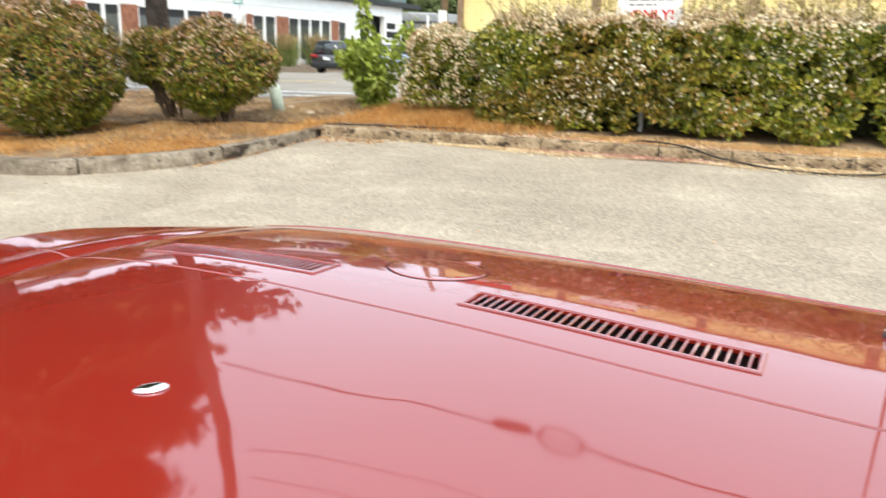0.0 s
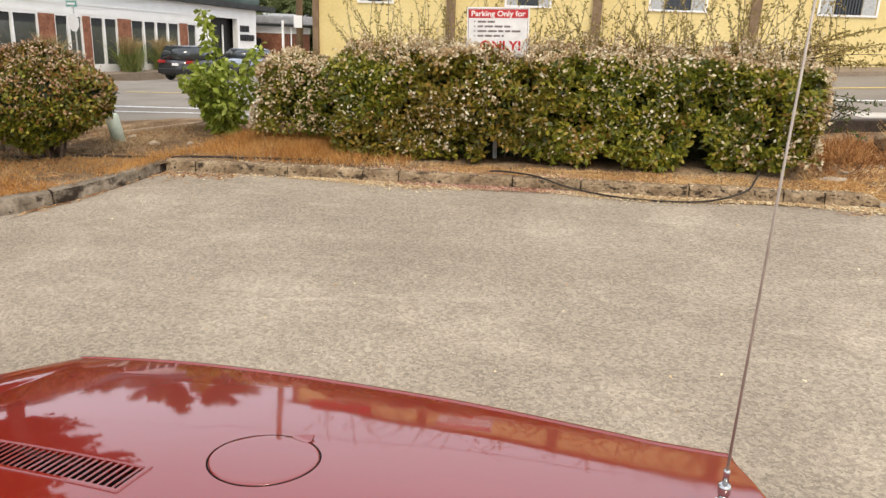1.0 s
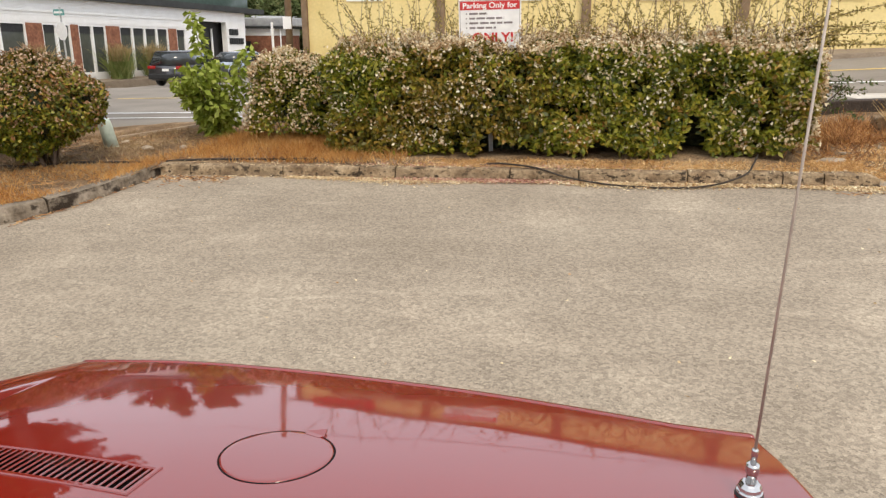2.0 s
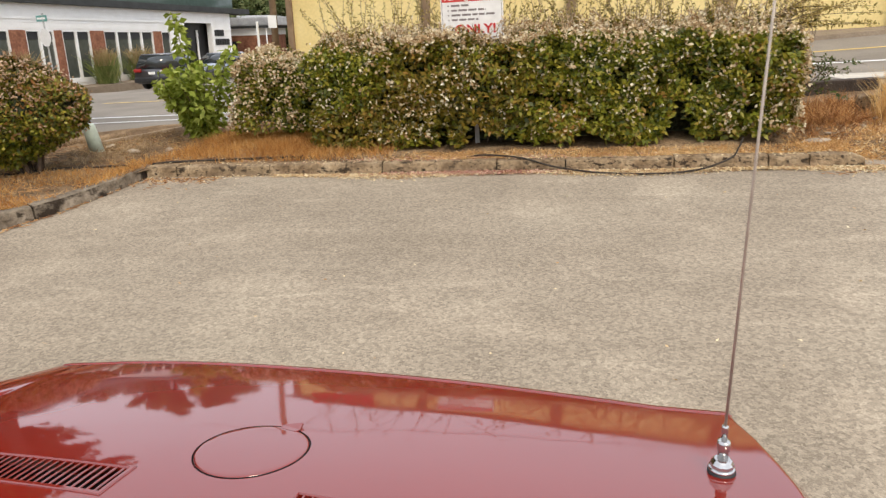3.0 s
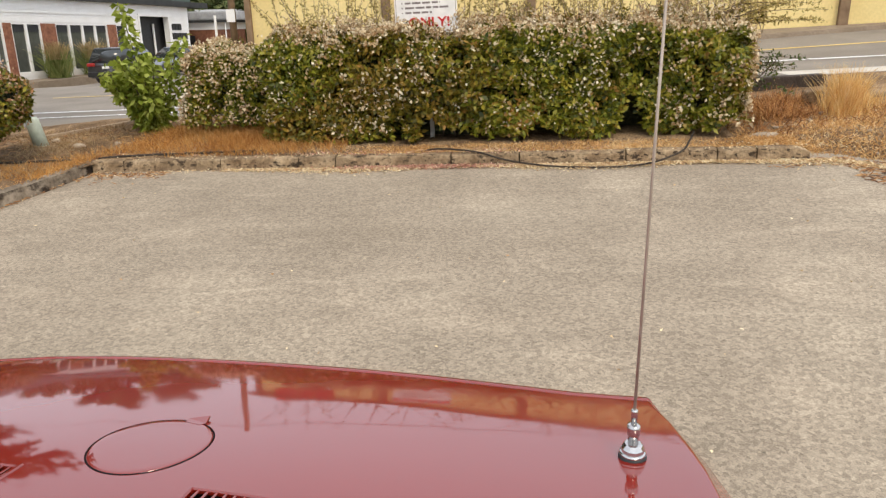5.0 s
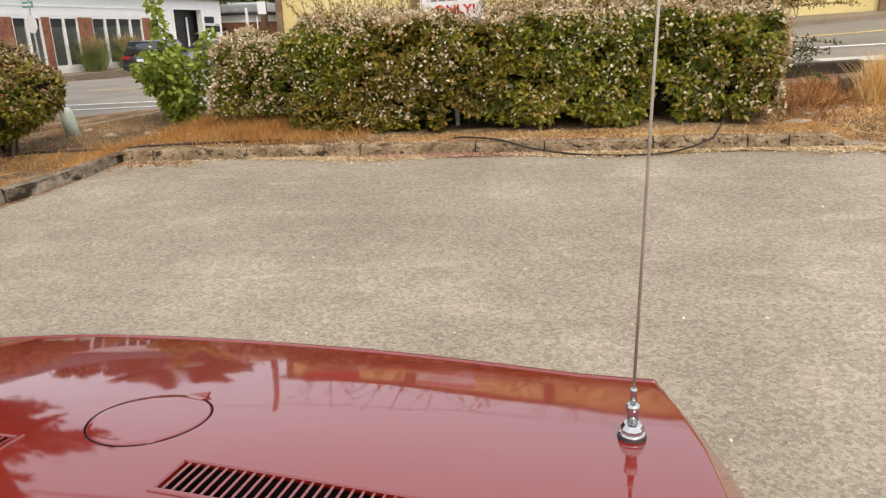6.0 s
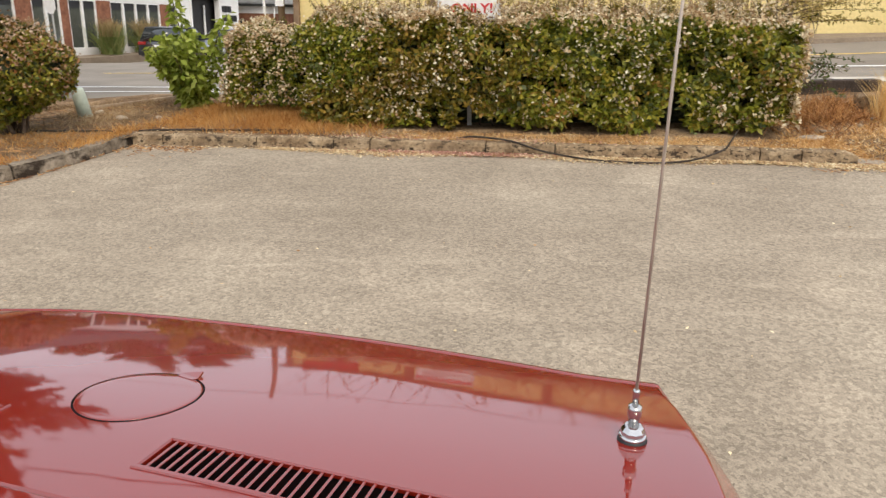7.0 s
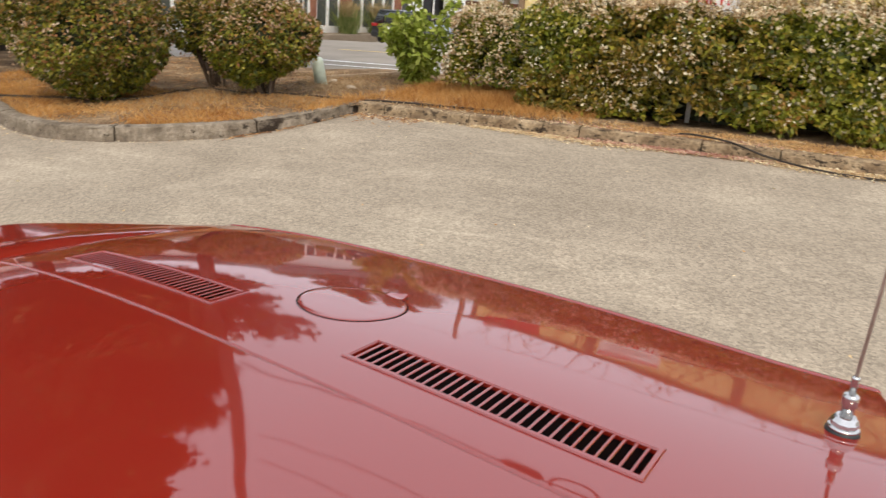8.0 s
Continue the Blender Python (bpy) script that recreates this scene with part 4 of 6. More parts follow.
def hedge_surface(rng, count, x0, x1, y0, y1, z0, z1, soft=0.075, seed=0.0, faces=(3.2, 1.0, 0.5, 0.5)):
    """Points near a hedge's front, top and ends, with normals. y0 is the front."""
    lx, ly, lz = x1 - x0, y1 - y0, z1 - z0
    wts = np.array([lx * lz * faces[0], lx * ly * faces[1] * 2, ly * lz * faces[2] * 2, ly * lz * faces[3] * 2])
    pick = rng.choice(4, count, p=wts / wts.sum())
    a, b = rng.random(count), rng.random(count)
    r = 0.16
    p, n = np.zeros((count, 3)), np.zeros((count, 3))
    for k, (fp, fn) in enumerate(((lambda a, b: (x0 + lx * a, y0 + 0 * a, z0 + lz * b), (0, -1, 0.15)), (lambda a, b: (x0 + lx * a, y0 + ly * b, z1 + 0 * a), (0, -0.1, 1)),
                                  (lambda a, b: (x0 + 0 * a, y0 + ly * a, z0 + lz * b), (-1, 0, 0.15)), (lambda a, b: (x1 + 0 * a, y0 + ly * a, z0 + lz * b), (1, 0, 0.15)))):
        m = pick == k
        p[m] = np.stack(fp(a[m], b[m]), 1)
        n[m] = fn
    # round the edges of the block
    c = np.clip(p, (x0 + r, y0 + r, z0 - 1), (x1 - r, y1 - r, z1 - r))
    d = p - c
    ln = np.linalg.norm(d, axis=1, keepdims=True)
    p = np.where(ln > r, c + d / np.maximum(ln, 1e-9) * r, p)
    n = unit(n + d / np.maximum(ln, 1e-9) * 1.2)
    lump = lumps(p, 0.13, 0.07, seed)
    deep = rng.exponential(soft, count)
    hollow = np.array([noise.noise(Vector(q) * 4.6 + Vector((0, 0, seed + 3))) for q in p])
    p = p + n * (lump - deep)[:, None]
    keep = (hollow > -0.24) | (deep > 0.09)
    return p[keep], n[keep]


def stems(rng, parent, feet, tops, r=0.009):
    bms = []
    for f, t in zip(feet, tops):
        f, t = Vector(f), Vector(t)
        mid = f.lerp(t, 0.5) + Vector(rng.normal(size=3)) * 0.05
        bms.append(tube([f, mid, t], [r, r * 0.8, r * 0.4], 5))
    tagged(part("stem_thicket", merge(*bms), TWIG, parent, "thin brown stems"), kind="stuff")


def shoots(rng, parent, feet, height, lean, leaf=LEAF, name="shoot_thicket", leaf_size=0.03, per=26):
    """Long arching shoots with sparse leaves, that rise from a shrub."""
    bms, lp, ln = [], [], []
    for f in feet:
        h = height * rng.uniform(0.45, 1.15)
        d = Vector((rng.normal() * lean, rng.normal() * lean, 1)).normalized()
        bend = Vector((rng.normal(), rng.normal(), -0.3)) * 0.25 * h
        pts = [Vector(f) + d * h * t + bend * t * t for t in np.linspace(0, 1, 6)]
        bms.append(tube(pts, [0.0035, 0.003, 0.0027, 0.0023, 0.0018, 0.001], 4))
        for k in range(per):
            t = rng.uniform(0.1, 1)
            i = min(int(t * 5), 4)
            lp.append(pts[i].lerp(pts[i + 1], t * 5 - i))
            ln.append((rng.normal(), rng.normal(), 0.6))
    tagged(part(name, merge(*bms), PALE_TWIG, parent, "long thin brown shoots"), kind="stuff")
    v, f = leaf_arrays(rng, np.array(lp), unit(np.array(ln)), leaf_size, leaf_size * 0.5)
    quads("shoot_leaves", v, f, leaf, parent, "sparse small leaves")


def spray(rng, parent, feet, reach, rise, mat, label, per):
    """Straggling shoots that arch outwards from the hedge's end."""
    bms, lp = [], []
    for e in feet:
        e = Vector(e)
        d = Vector((rng.uniform(*reach), rng.normal() * 0.14, rng.uniform(*rise)))
        pts = [e + d * t + Vector((0, 0, -0.14 * t * t)) for t in np.linspace(0, 1, 6)]
        bms.append(tube(pts, [0.004, 0.0035, 0.003, 0.0025, 0.002, 0.001], 4))
        for q in rng.uniform(0.15, 1.0, per):
            i = min(int(q * 5), 4)
            lp.append(pts[i].lerp(pts[i + 1], q * 5 - i) + Vector(rng.normal(size=3)) * 0.012)
    tagged(part("side_shoot_thicket", merge(*bms), TWIG, parent, "thin straggling side shoots"), kind="stuff")
    v, f = leaf_arrays(rng, np.array(lp), unit(rng.normal(size=(len(lp), 3)) + np.array([0.4, 0, 0.3])), 0.037, 0.019)
    quads("side_shoot_leaves", v, f, mat, parent, label)


def build_main_hedge():
    rng = np.random.default_rng(11)
    hedge = thing("hedge", TILT, "long clipped hedge with small green leaves and pinkish blossom", "hedge")
    x0, x1, y0, y1, z0, z1 = -2.6, 2.08, 7.36, 8.6, 0.17, 1.12
    p, n = hedge_surface(rng, 60000, x0, x1, y0, y1, z0 - 0.06, z1)
    # ragged hem, with gaps where the stems show
    hem = z0 + 0.01 + 0.16 * np.array([noise.noise(Vector((q[0] * 2.3, 5, 0))) for q in p])
    gap = np.exp(-((p[:, 0] - 1.02) / 0.1) ** 2) * 0.44 + np.exp(-((p[:, 0] + 0.9) / 0.1) ** 2) * 0.22
    keep = p[:, 2] > hem + gap * (p[:, 1] < y0 + 0.42)
    keep &= ~((np.abs(p[:, 0] + 0.915) < 0.06) & (p[:, 2] < 0.42) & (p[:, 1] < 7.74))
    p, n = p[keep], n[keep]
    v, f = leaf_arrays(rng, p, n + [0, 0, 0.45], 0.064, 0.034, facing=True)
    bronze = np.array([noise.noise(Vector(q) * 1.1 + Vector((3, 8, 1))) for q in p]) + 0.46 * np.exp(-((p[:, 0] + 1.1) / 0.5) ** 2) + rng.normal(size=len(p)) * 0.16 > 0.27 + 0.14 * np.clip(p[:, 0] / 0.8, 0, 1)
    bronze = np.repeat(bronze, len(f) // len(p))
    quads("leaves", v, f[~bronze], LEAF, hedge, "small glossy green leaves")
    quads("bronze_leaves", v, f[bronze], LEAF_BRONZE, hedge, "small bronze and rusty leaves")
    inner("shade_core", hedge, [((x0 + x1) / 2, 8.15, 2.1, 0.25, 0.08), ((x0 + x1) / 2, 8.15, 2.15, 0.29, 0.28), ((x0 + x1) / 2, 8.12, 2.2, 0.33, 0.5), ((x0 + x1) / 2, 8.06, 2.18, 0.42, 0.82), ((x0 + x1) / 2, 8.02, 2.0, 0.33, 0.94)], 60)
    p, n = hedge_surface(rng, 4400, x0 + 0.02, x1, y0, y1, z0, z1 + 0.03, soft=0.012, faces=(1.5, 1.9, 0.7, 3.2))
    clump = np.array([noise.noise(Vector(q) * 1.6 + Vector((7, 1, 0))) for q in p])
    keep = (rng.random(len(p)) < np.clip(0.36 + clump * 1.5 + 0.35 * np.clip(p[:, 0] - 0.9, 0, 1.1) + 0.7 * np.exp(-((p[:, 0] - x1) / 0.2) ** 2), 0.05, 1)) | ((p[:, 2] > z1 - 0.08) & (clump > -0.25))
    keep &= p[:, 2] > z0 + 0.05 + np.exp(-((p[:, 0] - 1.02) / 0.17) ** 2) * 0.3 + np.exp(-((p[:, 0] + 0.93) / 0.12) ** 2) * 0.33
    blossoms(rng, p[keep] + n[keep] * 0.02, n[keep], hedge)
    feet = [(rng.uniform(x0 + 0.2, x1 - 0.2), rng.uniform(7.75, 8.3), 0.1) for _ in range(90)]
    stems(rng, hedge, feet, [(x + rng.normal() * 0.2, y + rng.normal() * 0.15, 0.75) for x, y, z in feet])
    tops = [(rng.uniform(x0 + 0.1, x1), rng.uniform(7.9, 8.55), z1 - 0.1) for _ in range(170)]
    shoots(rng, hedge, tops, 0.55, 0.32, WHIP_LEAF, leaf_size=0.034, per=20)
    tops = [(rng.uniform(x0 + 0.1, x1), rng.uniform(7.55, 8.5), z1 - 0.06) for _ in range(280)]
    shoots(rng, hedge, tops, 0.3, 0.4, BLOSSOM, name="flowering_shoot_thicket", leaf_size=0.036, per=24)
    tops = [(rng.uniform(x0 + 0.1, x1), rng.uniform(7.55, 8.4), z1 - 0.08) for _ in range(150)]
    shoots(rng, hedge, tops, 0.26, 0.45, LEAF_BRONZE, leaf_size=0.04, per=22)
    tall = [(rng.normal() * 0.3 + x, rng.uniform(8.0, 8.5), z1 - 0.15) for x in (-2.2, -2.1, -1.6, -1.0, -0.3, 0.1, 0.4, 0.7, 1.0, 1.3, 1.6, 1.8, 1.95) for _ in range(10)]
    shoots(rng, hedge, tall, 1.3, 0.22, WHIP_LEAF, leaf_size=0.036, per=40)
    veil = [(rng.uniform(-1.3, -0.55), rng.uniform(7.5, 7.66), z1 - 0.06) for _ in range(46)]
    shoots(rng, hedge, veil, 0.2, 0.35, BLOSSOM, leaf_size=0.024, per=26)
    # small white flowers over the front
    p, n = hedge_surface(rng, 1750, x0 + 0.02, x1, y0, y1, z0 + 0.1, z1, soft=0.02, faces=(3.0, 0.3, 0.5, 1.4))
    keep = rng.random(len(p)) < np.clip(0.4 + 1.2 * np.array([noise.noise(Vector(q) * 2.1 + Vector((1, 4, 2))) for q in p]), 0.1, 1)
    keep &= p[:, 2] > z0 + np.exp(-((p[:, 0] - 1.02) / 0.17) ** 2) * 0.32 + np.exp(-((p[:, 0] + 0.93) / 0.12) ** 2) * 0.36
    v, f = leaf_arrays(rng, np.repeat(p[keep] + n[keep] * 0.01, 3, 0) + rng.normal(size=(3 * int(keep.sum()), 3)) * 0.02, np.repeat(n[keep], 3, 0) + [0, 0, 0.3], 0.04, 0.023, 1.0, facing=True)
    tagged(quads("white_blossom", v, f, FLOWER, hedge, "small creamy white flowers"), kind="stuff")
    spray(rng, hedge, [(x1 - 0.05, rng.uniform(7.8, 8.4), rng.uniform(0.5, 0.8)) for _ in range(13)], (0.3, 0.62), (-0.02, 0.16), LEAF_GREEN, "sparse dark leaves", 60)
    spray(rng, hedge, [(x1 - 0.12, rng.uniform(7.8, 8.5), rng.uniform(1.0, 1.25)) for _ in range(13)], (0.3, 0.95), (0.05, 0.42), WHIP_LEAF, "sparse olive leaves", 70)


def build_small_shrub():
    rng = np.random.default_rng(12)
    shrub = thing("shrub", TILT, "clipped shrub heavy with faded pink blossom beside the hedge", "shrub")
    x0, x1, y0, y1, z0, z1 = -3.68, -2.62, 7.95, 8.9, 0.25, 1.0
    p, n = hedge_surface(rng, 16000, x0, x1, y0, y1, z0, z1, seed=4.0, faces=(2, 1, 1.2, 0.6))
    v, f = leaf_arrays(rng, p, n + [0, 0, 0.45], 0.048, 0.028, facing=True)
    quads("leaves", v, f, LEAF, shrub, "small glossy green and bronze leaves")
    inner("shade_core", shrub, [(-3.17, 8.46, 0.28, 0.26, 0.3), (-3.17, 8.46, 0.34, 0.3, 0.5), (-3.17, 8.46, 0.32, 0.28, 0.72), (-3.19, 8.42, 0.25, 0.25, 0.8)], 24, 4.0)
    p, n = hedge_surface(rng, 1250, x0, x1, y0, y1, z0 + 0.05, z1 + 0.02, soft=0.008, seed=4.0, faces=(1.6, 1.6, 1.5, 0.4))
    blossoms(rng, p + n * 0.02, n, shrub)
    feet = [(rng.normal() * 0.15 - 3.19, rng.normal() * 0.12 + 8.4, 0.1) for _ in range(14)]
    stems(rng, shrub, feet, [(x + rng.normal() * 0.2, y + rng.normal() * 0.2, 0.6) for x, y, z in feet])
    shoots(rng, shrub, [(rng.uniform(x0 + 0.1, x1), rng.uniform(8.1, 8.8), z1 - 0.06) for _ in range(20)], 0.22, 0.3)


def build_round_shrub(x, y, rx, ry, z0, z1, seed, count, label, bloom, feet_n=10):
    rng = np.random.default_rng(seed)
    shrub = thing("shrub", TILT @ Matrix.Translation((x, y, 0)), label, "shrub", "rounded planter shrubs")
    d = unit(rng.normal(size=(count, 3)))
    c, h = (z0 + z1) / 2, (z1 - z0) / 2
    n = unit(d / np.array([rx, ry, h]))
    e = 0.82                                     # a little squarer than an egg
    d2 = np.sign(d) * np.abs(d) ** e
    p = d2 / np.maximum(np.linalg.norm(d2 * [1, 1, 1], axis=1, keepdims=True), 1e-9) * [rx, ry, h] + [0, 0, c]
    deep = rng.exponential(0.07, count)
    hollow = np.array([noise.noise(Vector(q) * 4.2 + Vector((seed, 0, 0))) for q in p])
    p = p + n * (lumps(p, 0.13, 0.07, seed) - deep)[:, None]
    keep = (hollow > -0.3) | (deep > 0.08)
    p, n = p[keep], n[keep]
    v, f = leaf_arrays(rng, p, n + [0, 0, 0.45], 0.048, 0.028, facing=True)
    rusty = np.repeat(p[:, 2] + rng.normal(size=len(p)) * h * 0.5 > c - h * 0.05, 2 if len(f) == 2 * len(p) else 1)
    quads("leaves", v, f[rusty], LEAF_RUST, shrub, "small green and rusty leaves")
    quads("lower_leaves", v, f[~rusty], LEAF, shrub, "small green leaves")
    inner("shade_core", shrub, [(0, 0, rx * q, ry * q, c + h * t) for t, q in ((-0.72, 0.35), (-0.4, 0.66), (0, 0.77), (0.4, 0.66), (0.72, 0.35))], 24, seed)
    k = int(count * bloom)
    d = unit(rng.normal(size=(k, 3)) + [0, 0, 0.75])
    n = unit(d / np.array([rx, ry, h]))
    p = d * [rx, ry, h] + [0, 0, c]
    p = p + n * (lumps(p, 0.13, 0.07, seed) + 0.012)[:, None]
    v, f = leaf_arrays(rng, np.repeat(p, 4, 0) + rng.normal(size=(4 * k, 3)) * 0.022, np.repeat(n, 4, 0) + [0, 0, 0.3], 0.036, 0.022, 1.1, facing=True)
    tagged(quads("faded_blossom", v, f, BRACT, shrub, "faded rusty pink blossom"), kind="stuff")
    feet = [(rng.normal() * 0.07, rng.normal() * 0.06, 0.08) for _ in range(feet_n)]
    stems(rng, shrub, feet, [(a * 2 + rng.uniform(-0.4, 0.4) * rx, b * 2 + rng.uniform(-0.4, 0.4) * ry, c) for a, b, q in feet], 0.02)


build_main_hedge()
build_small_shrub()
build_round_shrub(-5.24, 6.66, 0.57, 0.58, 0.27, 1.24, 21, 22000, "rounded shrub with green and rusty leaves in dry grass", 0.02)
build_round_shrub(-6.68, 5.62, 0.74, 0.78, 0.13, 1.48, 22, 28000, "large rounded shrub with green and bronze leaves", 0.016)
build_round_shrub(-6.3, 6.95, 0.4, 0.4, 0.4, 1.15, 23, 8000, "small dark green shrub behind a larger one", 0.008)
build_round_shrub(-9.4, 7.2, 1.1, 1.0, 0.25, 1.5, 24, 12000, "rounded shrub with green and bronze leaves", 0.01)


def build_sapling():
    rng = np.random.default_rng(31)
    tree = thing("sapling", TILT @ Matrix.Translation((-4.32, 8.42, 0.1)), "young sapling with fresh bright green broad leaves", "sapling")
    bms, lp, ln = [], [], []
    for k in range(25):
        a = rng.uniform(0, 6.28)
        tall = 1.46 if k == 0 else (1.08 if k == 1 else rng.uniform(0.45, 0.92))
        out = 0.22 if k == 0 else (0.4 if k == 1 else rng.uniform(0.14, 0.62))
        if k < 2:
            a = (math.pi, 0.1)[k]
        out *= 1 + 0.25 * math.cos(a)
        pts = [Vector((out * math.cos(a) * t ** 1.3, out * math.sin(a) * t ** 1.3, tall * t)) for t in np.linspace(0, 1, 7)]
        bms.append(tube(pts, [0.012, 0.01, 0.009, 0.007, 0.006, 0.004, 0.002], 6))
        for _ in range((260, 180)[k] if k < 2 else 108):
            t = rng.uniform(0.12, 1.0)
            i = min(int(t * 6), 5)
            q = pts[i].lerp(pts[i + 1], t * 6 - i)
            o = unit(rng.normal(size=(1, 3)) * [1, 1, 0.35])[0]
            lp.append(Vector(q) + Vector(o) * rng.uniform(0.02, 0.13) * (1.25 - t * 0.85))
            ln.append(o)
    tagged(part("stem_thicket", merge(*bms), TWIG, tree, "thin green-brown stems"), kind="stuff")
    v, f = leaf_arrays(rng, np.array(lp), np.array(ln), 0.092, 0.058, 0.6, 0.5)
    quads("leaves", v, f, SAP_LEAF, tree, "broad fresh green leaves")


build_sapling()


def blades(name, rng, feet, height, width, lean, mat, label, category="grass"):
    k = len(feet)
    d = unit(np.stack([rng.normal(size=k) * lean, rng.normal(size=k) * lean, np.ones(k)], 1))
    s = unit(np.cross(d, rng.normal(size=(k, 3))))
    h = (height * rng.uniform(0.45, 1.3, k))[:, None]
    w = (width * rng.uniform(0.7, 1.3, k))[:, None]
    bend = np.stack([rng.normal(size=k), rng.normal(size=k), -np.abs(rng.normal(size=k)) * 0.5], 1) * h * 0.22
    mid, tip = feet + d * h * 0.55 + bend * 0.3, feet + d * h + bend
    v = np.stack([feet - s * w / 2, feet + s * w / 2, mid + s * w * 0.4, mid - s * w * 0.4, tip + s * w * 0.1, tip - s * w * 0.1], 1).reshape(-1, 3)
    i = 6 * np.arange(k)[:, None]
    f = np.concatenate([i + [0, 1, 2, 3], i + [3, 2, 4, 5]], 1).reshape(-1, 4)
    ob = quads(name, v, f, mat)
    return tagged(ob, label, category, kind="stuff")


DRIP_LINE = [(-8.2, 4.9), (-7.2, 5.2), (-6.41, 5.77), (-6.33, 6.24), (-6.3, 6.7), (-5.9, 6.66), (-5.47, 6.54), (-5.09, 6.68), (-4.72, 6.84), (-4.25, 6.97), (-3.99, 7.06), (-3.5, 7.11), (-2.6, 7.14)]


def beside_hose(x, y):
    for (xa, ya), (xb, yb) in zip(DRIP_LINE, DRIP_LINE[1:]):
        t = min(max(((x - xa) * (xb - xa) + (y - ya) * (yb - ya)) / ((xb - xa) ** 2 + (yb - ya) ** 2), 0), 1)
        if (x - xa - t * (xb - xa)) ** 2 + (y - ya - t * (yb - ya)) ** 2 < 0.075 ** 2:
            return True
    return False


def scatter(rng, count, x0, x1, back0, back1, power=1.0):
    """Feet on the planter soil, by the distance behind the kerb."""
    out = []
    for _ in range(count):
        x = rng.uniform(x0, x1)
        y = kerb_y(x) + back0 + (back1 - back0) * rng.random() ** power
        if noise.noise(Vector((x * 1.3, y * 1.6, 9))) + rng.normal() * 0.22 > -0.12 and not beside_hose(x, y):
            out.append(at_lot(x, y, soil_z(x, y) - 0.005))
    return np.array(out)


def build_dry_grass():
    rng = np.random.default_rng(41)
    blades("dry_grass", rng, scatter(rng, 24000, -4.3, -1.7, 0.24, 1.85), 0.12, 0.005, 0.5, STRAW, "dry orange grass between the kerb and the shrubs")
    blades("dry_grass", rng, scatter(rng, 32000, -9.3, -4.3, 0.16, 1.9, 1.3), 0.065, 0.005, 0.8, STRAW, "short dry orange grass under the rounded shrubs")
    blades("dry_grass", rng, scatter(rng, 12000, -6.2, -4.1, 0.9, 3.9), 0.075, 0.005, 0.8, DULL_STRAW, "thin dull brown grass on bare soil")
    blades("dry_grass", rng, scatter(rng, 17000, -1.8, 2.6, 0.15, 0.52, 1.3), 0.04, 0.005, 1.2, PALE_STRAW, "thin dry straw along the foot of the hedge")
    blades("dry_grass", rng, scatter(rng, 32000, 2.0, 6.0, 0.05, 2.6), 0.06, 0.007, 1.2, PALE_STRAW, "dry trampled grass on the dirt bank")
    for cx, cy, n, h in ((3.2, 8.2, 900, 0.43), (3.3, 8.3, 420, 0.34), (3.12, 8.05, 220, 0.25), (3.6, 8.5, 160, 0.16)):
        p = rng.normal(size=(n, 2)) * [0.075, 0.09] + [cx, cy]
        feet = np.array([at_lot(x, y, soil_z(x, y) - 0.01) for x, y in p])
        blades("straw_tuft", rng, feet, h, 0.005, 0.17, GOLD, "tall golden tuft of dry grass", "grass tuft")
    # litter blown against the kerb, on the asphalt and on the soil
    feet = []
    for _ in range(15000):
        x = (-2.75 + 6.35 * rng.random() ** 0.85) if rng.random() < 0.985 else rng.uniform(-4.2, -2.3)
        y = kerb_y(x) - 0.012 - abs(rng.normal()) * (0.06 + 0.03 * math.sin(3 * x) if x > -3.4 else 0.14)
        feet.append(at_lot(x, y, lot_z(x, y) + 0.004 + rng.random() * 0.012))
    for _ in range(110):
        x = rng.uniform(-9.5, -4.3)
        y = kerb_y(x) - 0.03 - abs(rng.normal()) * 0.08
        feet.append(at_lot(x, y, lot_z(x, y) + 0.004 + rng.random() * 0.01))
    for _ in range(1100):
        x = -4.2 + 7.4 * rng.random() ** 0.7
        y = kerb_y(x) + 0.03 + rng.random() ** 1.5 * 0.5
        feet.append(at_lot(x, y, (soil_z(x, y) if y > kerb_y(x) + 0.16 else 0.146) + rng.random() * 0.012))
    for _ in range(110):
        x, y = rng.uniform(-6, 5), rng.uniform(2.2, 6.6)
        y = min(y, kerb_y(x) - 0.1)
        feet.append(at_lot(x, y, lot_z(x, y) + 0.006))
    for _ in range(9000):
        x = 2.3 + 3.7 * rng.random() ** 0.8
        y = kerb_y(x) - 0.35 + 3.2 * rng.random()
        if noise.noise(Vector((x * 1.7, y * 1.7, 4))) + 0.12 * (x - 3) + rng.normal() * 0.15 > 0.0:
            feet.append(at_lot(x, y, max(soil_z(x, y) if y > kerb_y(x) else lot_z(x, y), 0) + 0.008 + rng.random() * 0.012))
    feet = np.array(feet)
    v, f = leaf_arrays(rng, feet, unit(rng.normal(size=(len(feet), 3)) * [1, 1, 0.12]), 0.024, 0.0105, 0.2)
    tagged(quads("leaf_litter", v, f, LITTER), "tan dry leaf litter along the kerb", "leaf litter", kind="stuff")
    # pink petals fallen from the hedge
    feet = []
    for _ in range(1500):
        x = rng.normal() * 0.42 - 0.85
        y = kerb_y(x) - 0.015 - abs(rng.normal()) * 0.05
        feet.append(at_lot(x, y, lot_z(x, y) + 0.012 + rng.random() * 0.012))
    for _ in range(500):
        x = rng.normal() * 0.9 - 0.9
        y = kerb_y(x) + rng.uniform(0.03, 0.3)
        feet.append(at_lot(x, y, (soil_z(x, y) if y > kerb_y(x) + 0.16 else 0.146) + 0.004 + rng.random() * 0.01))
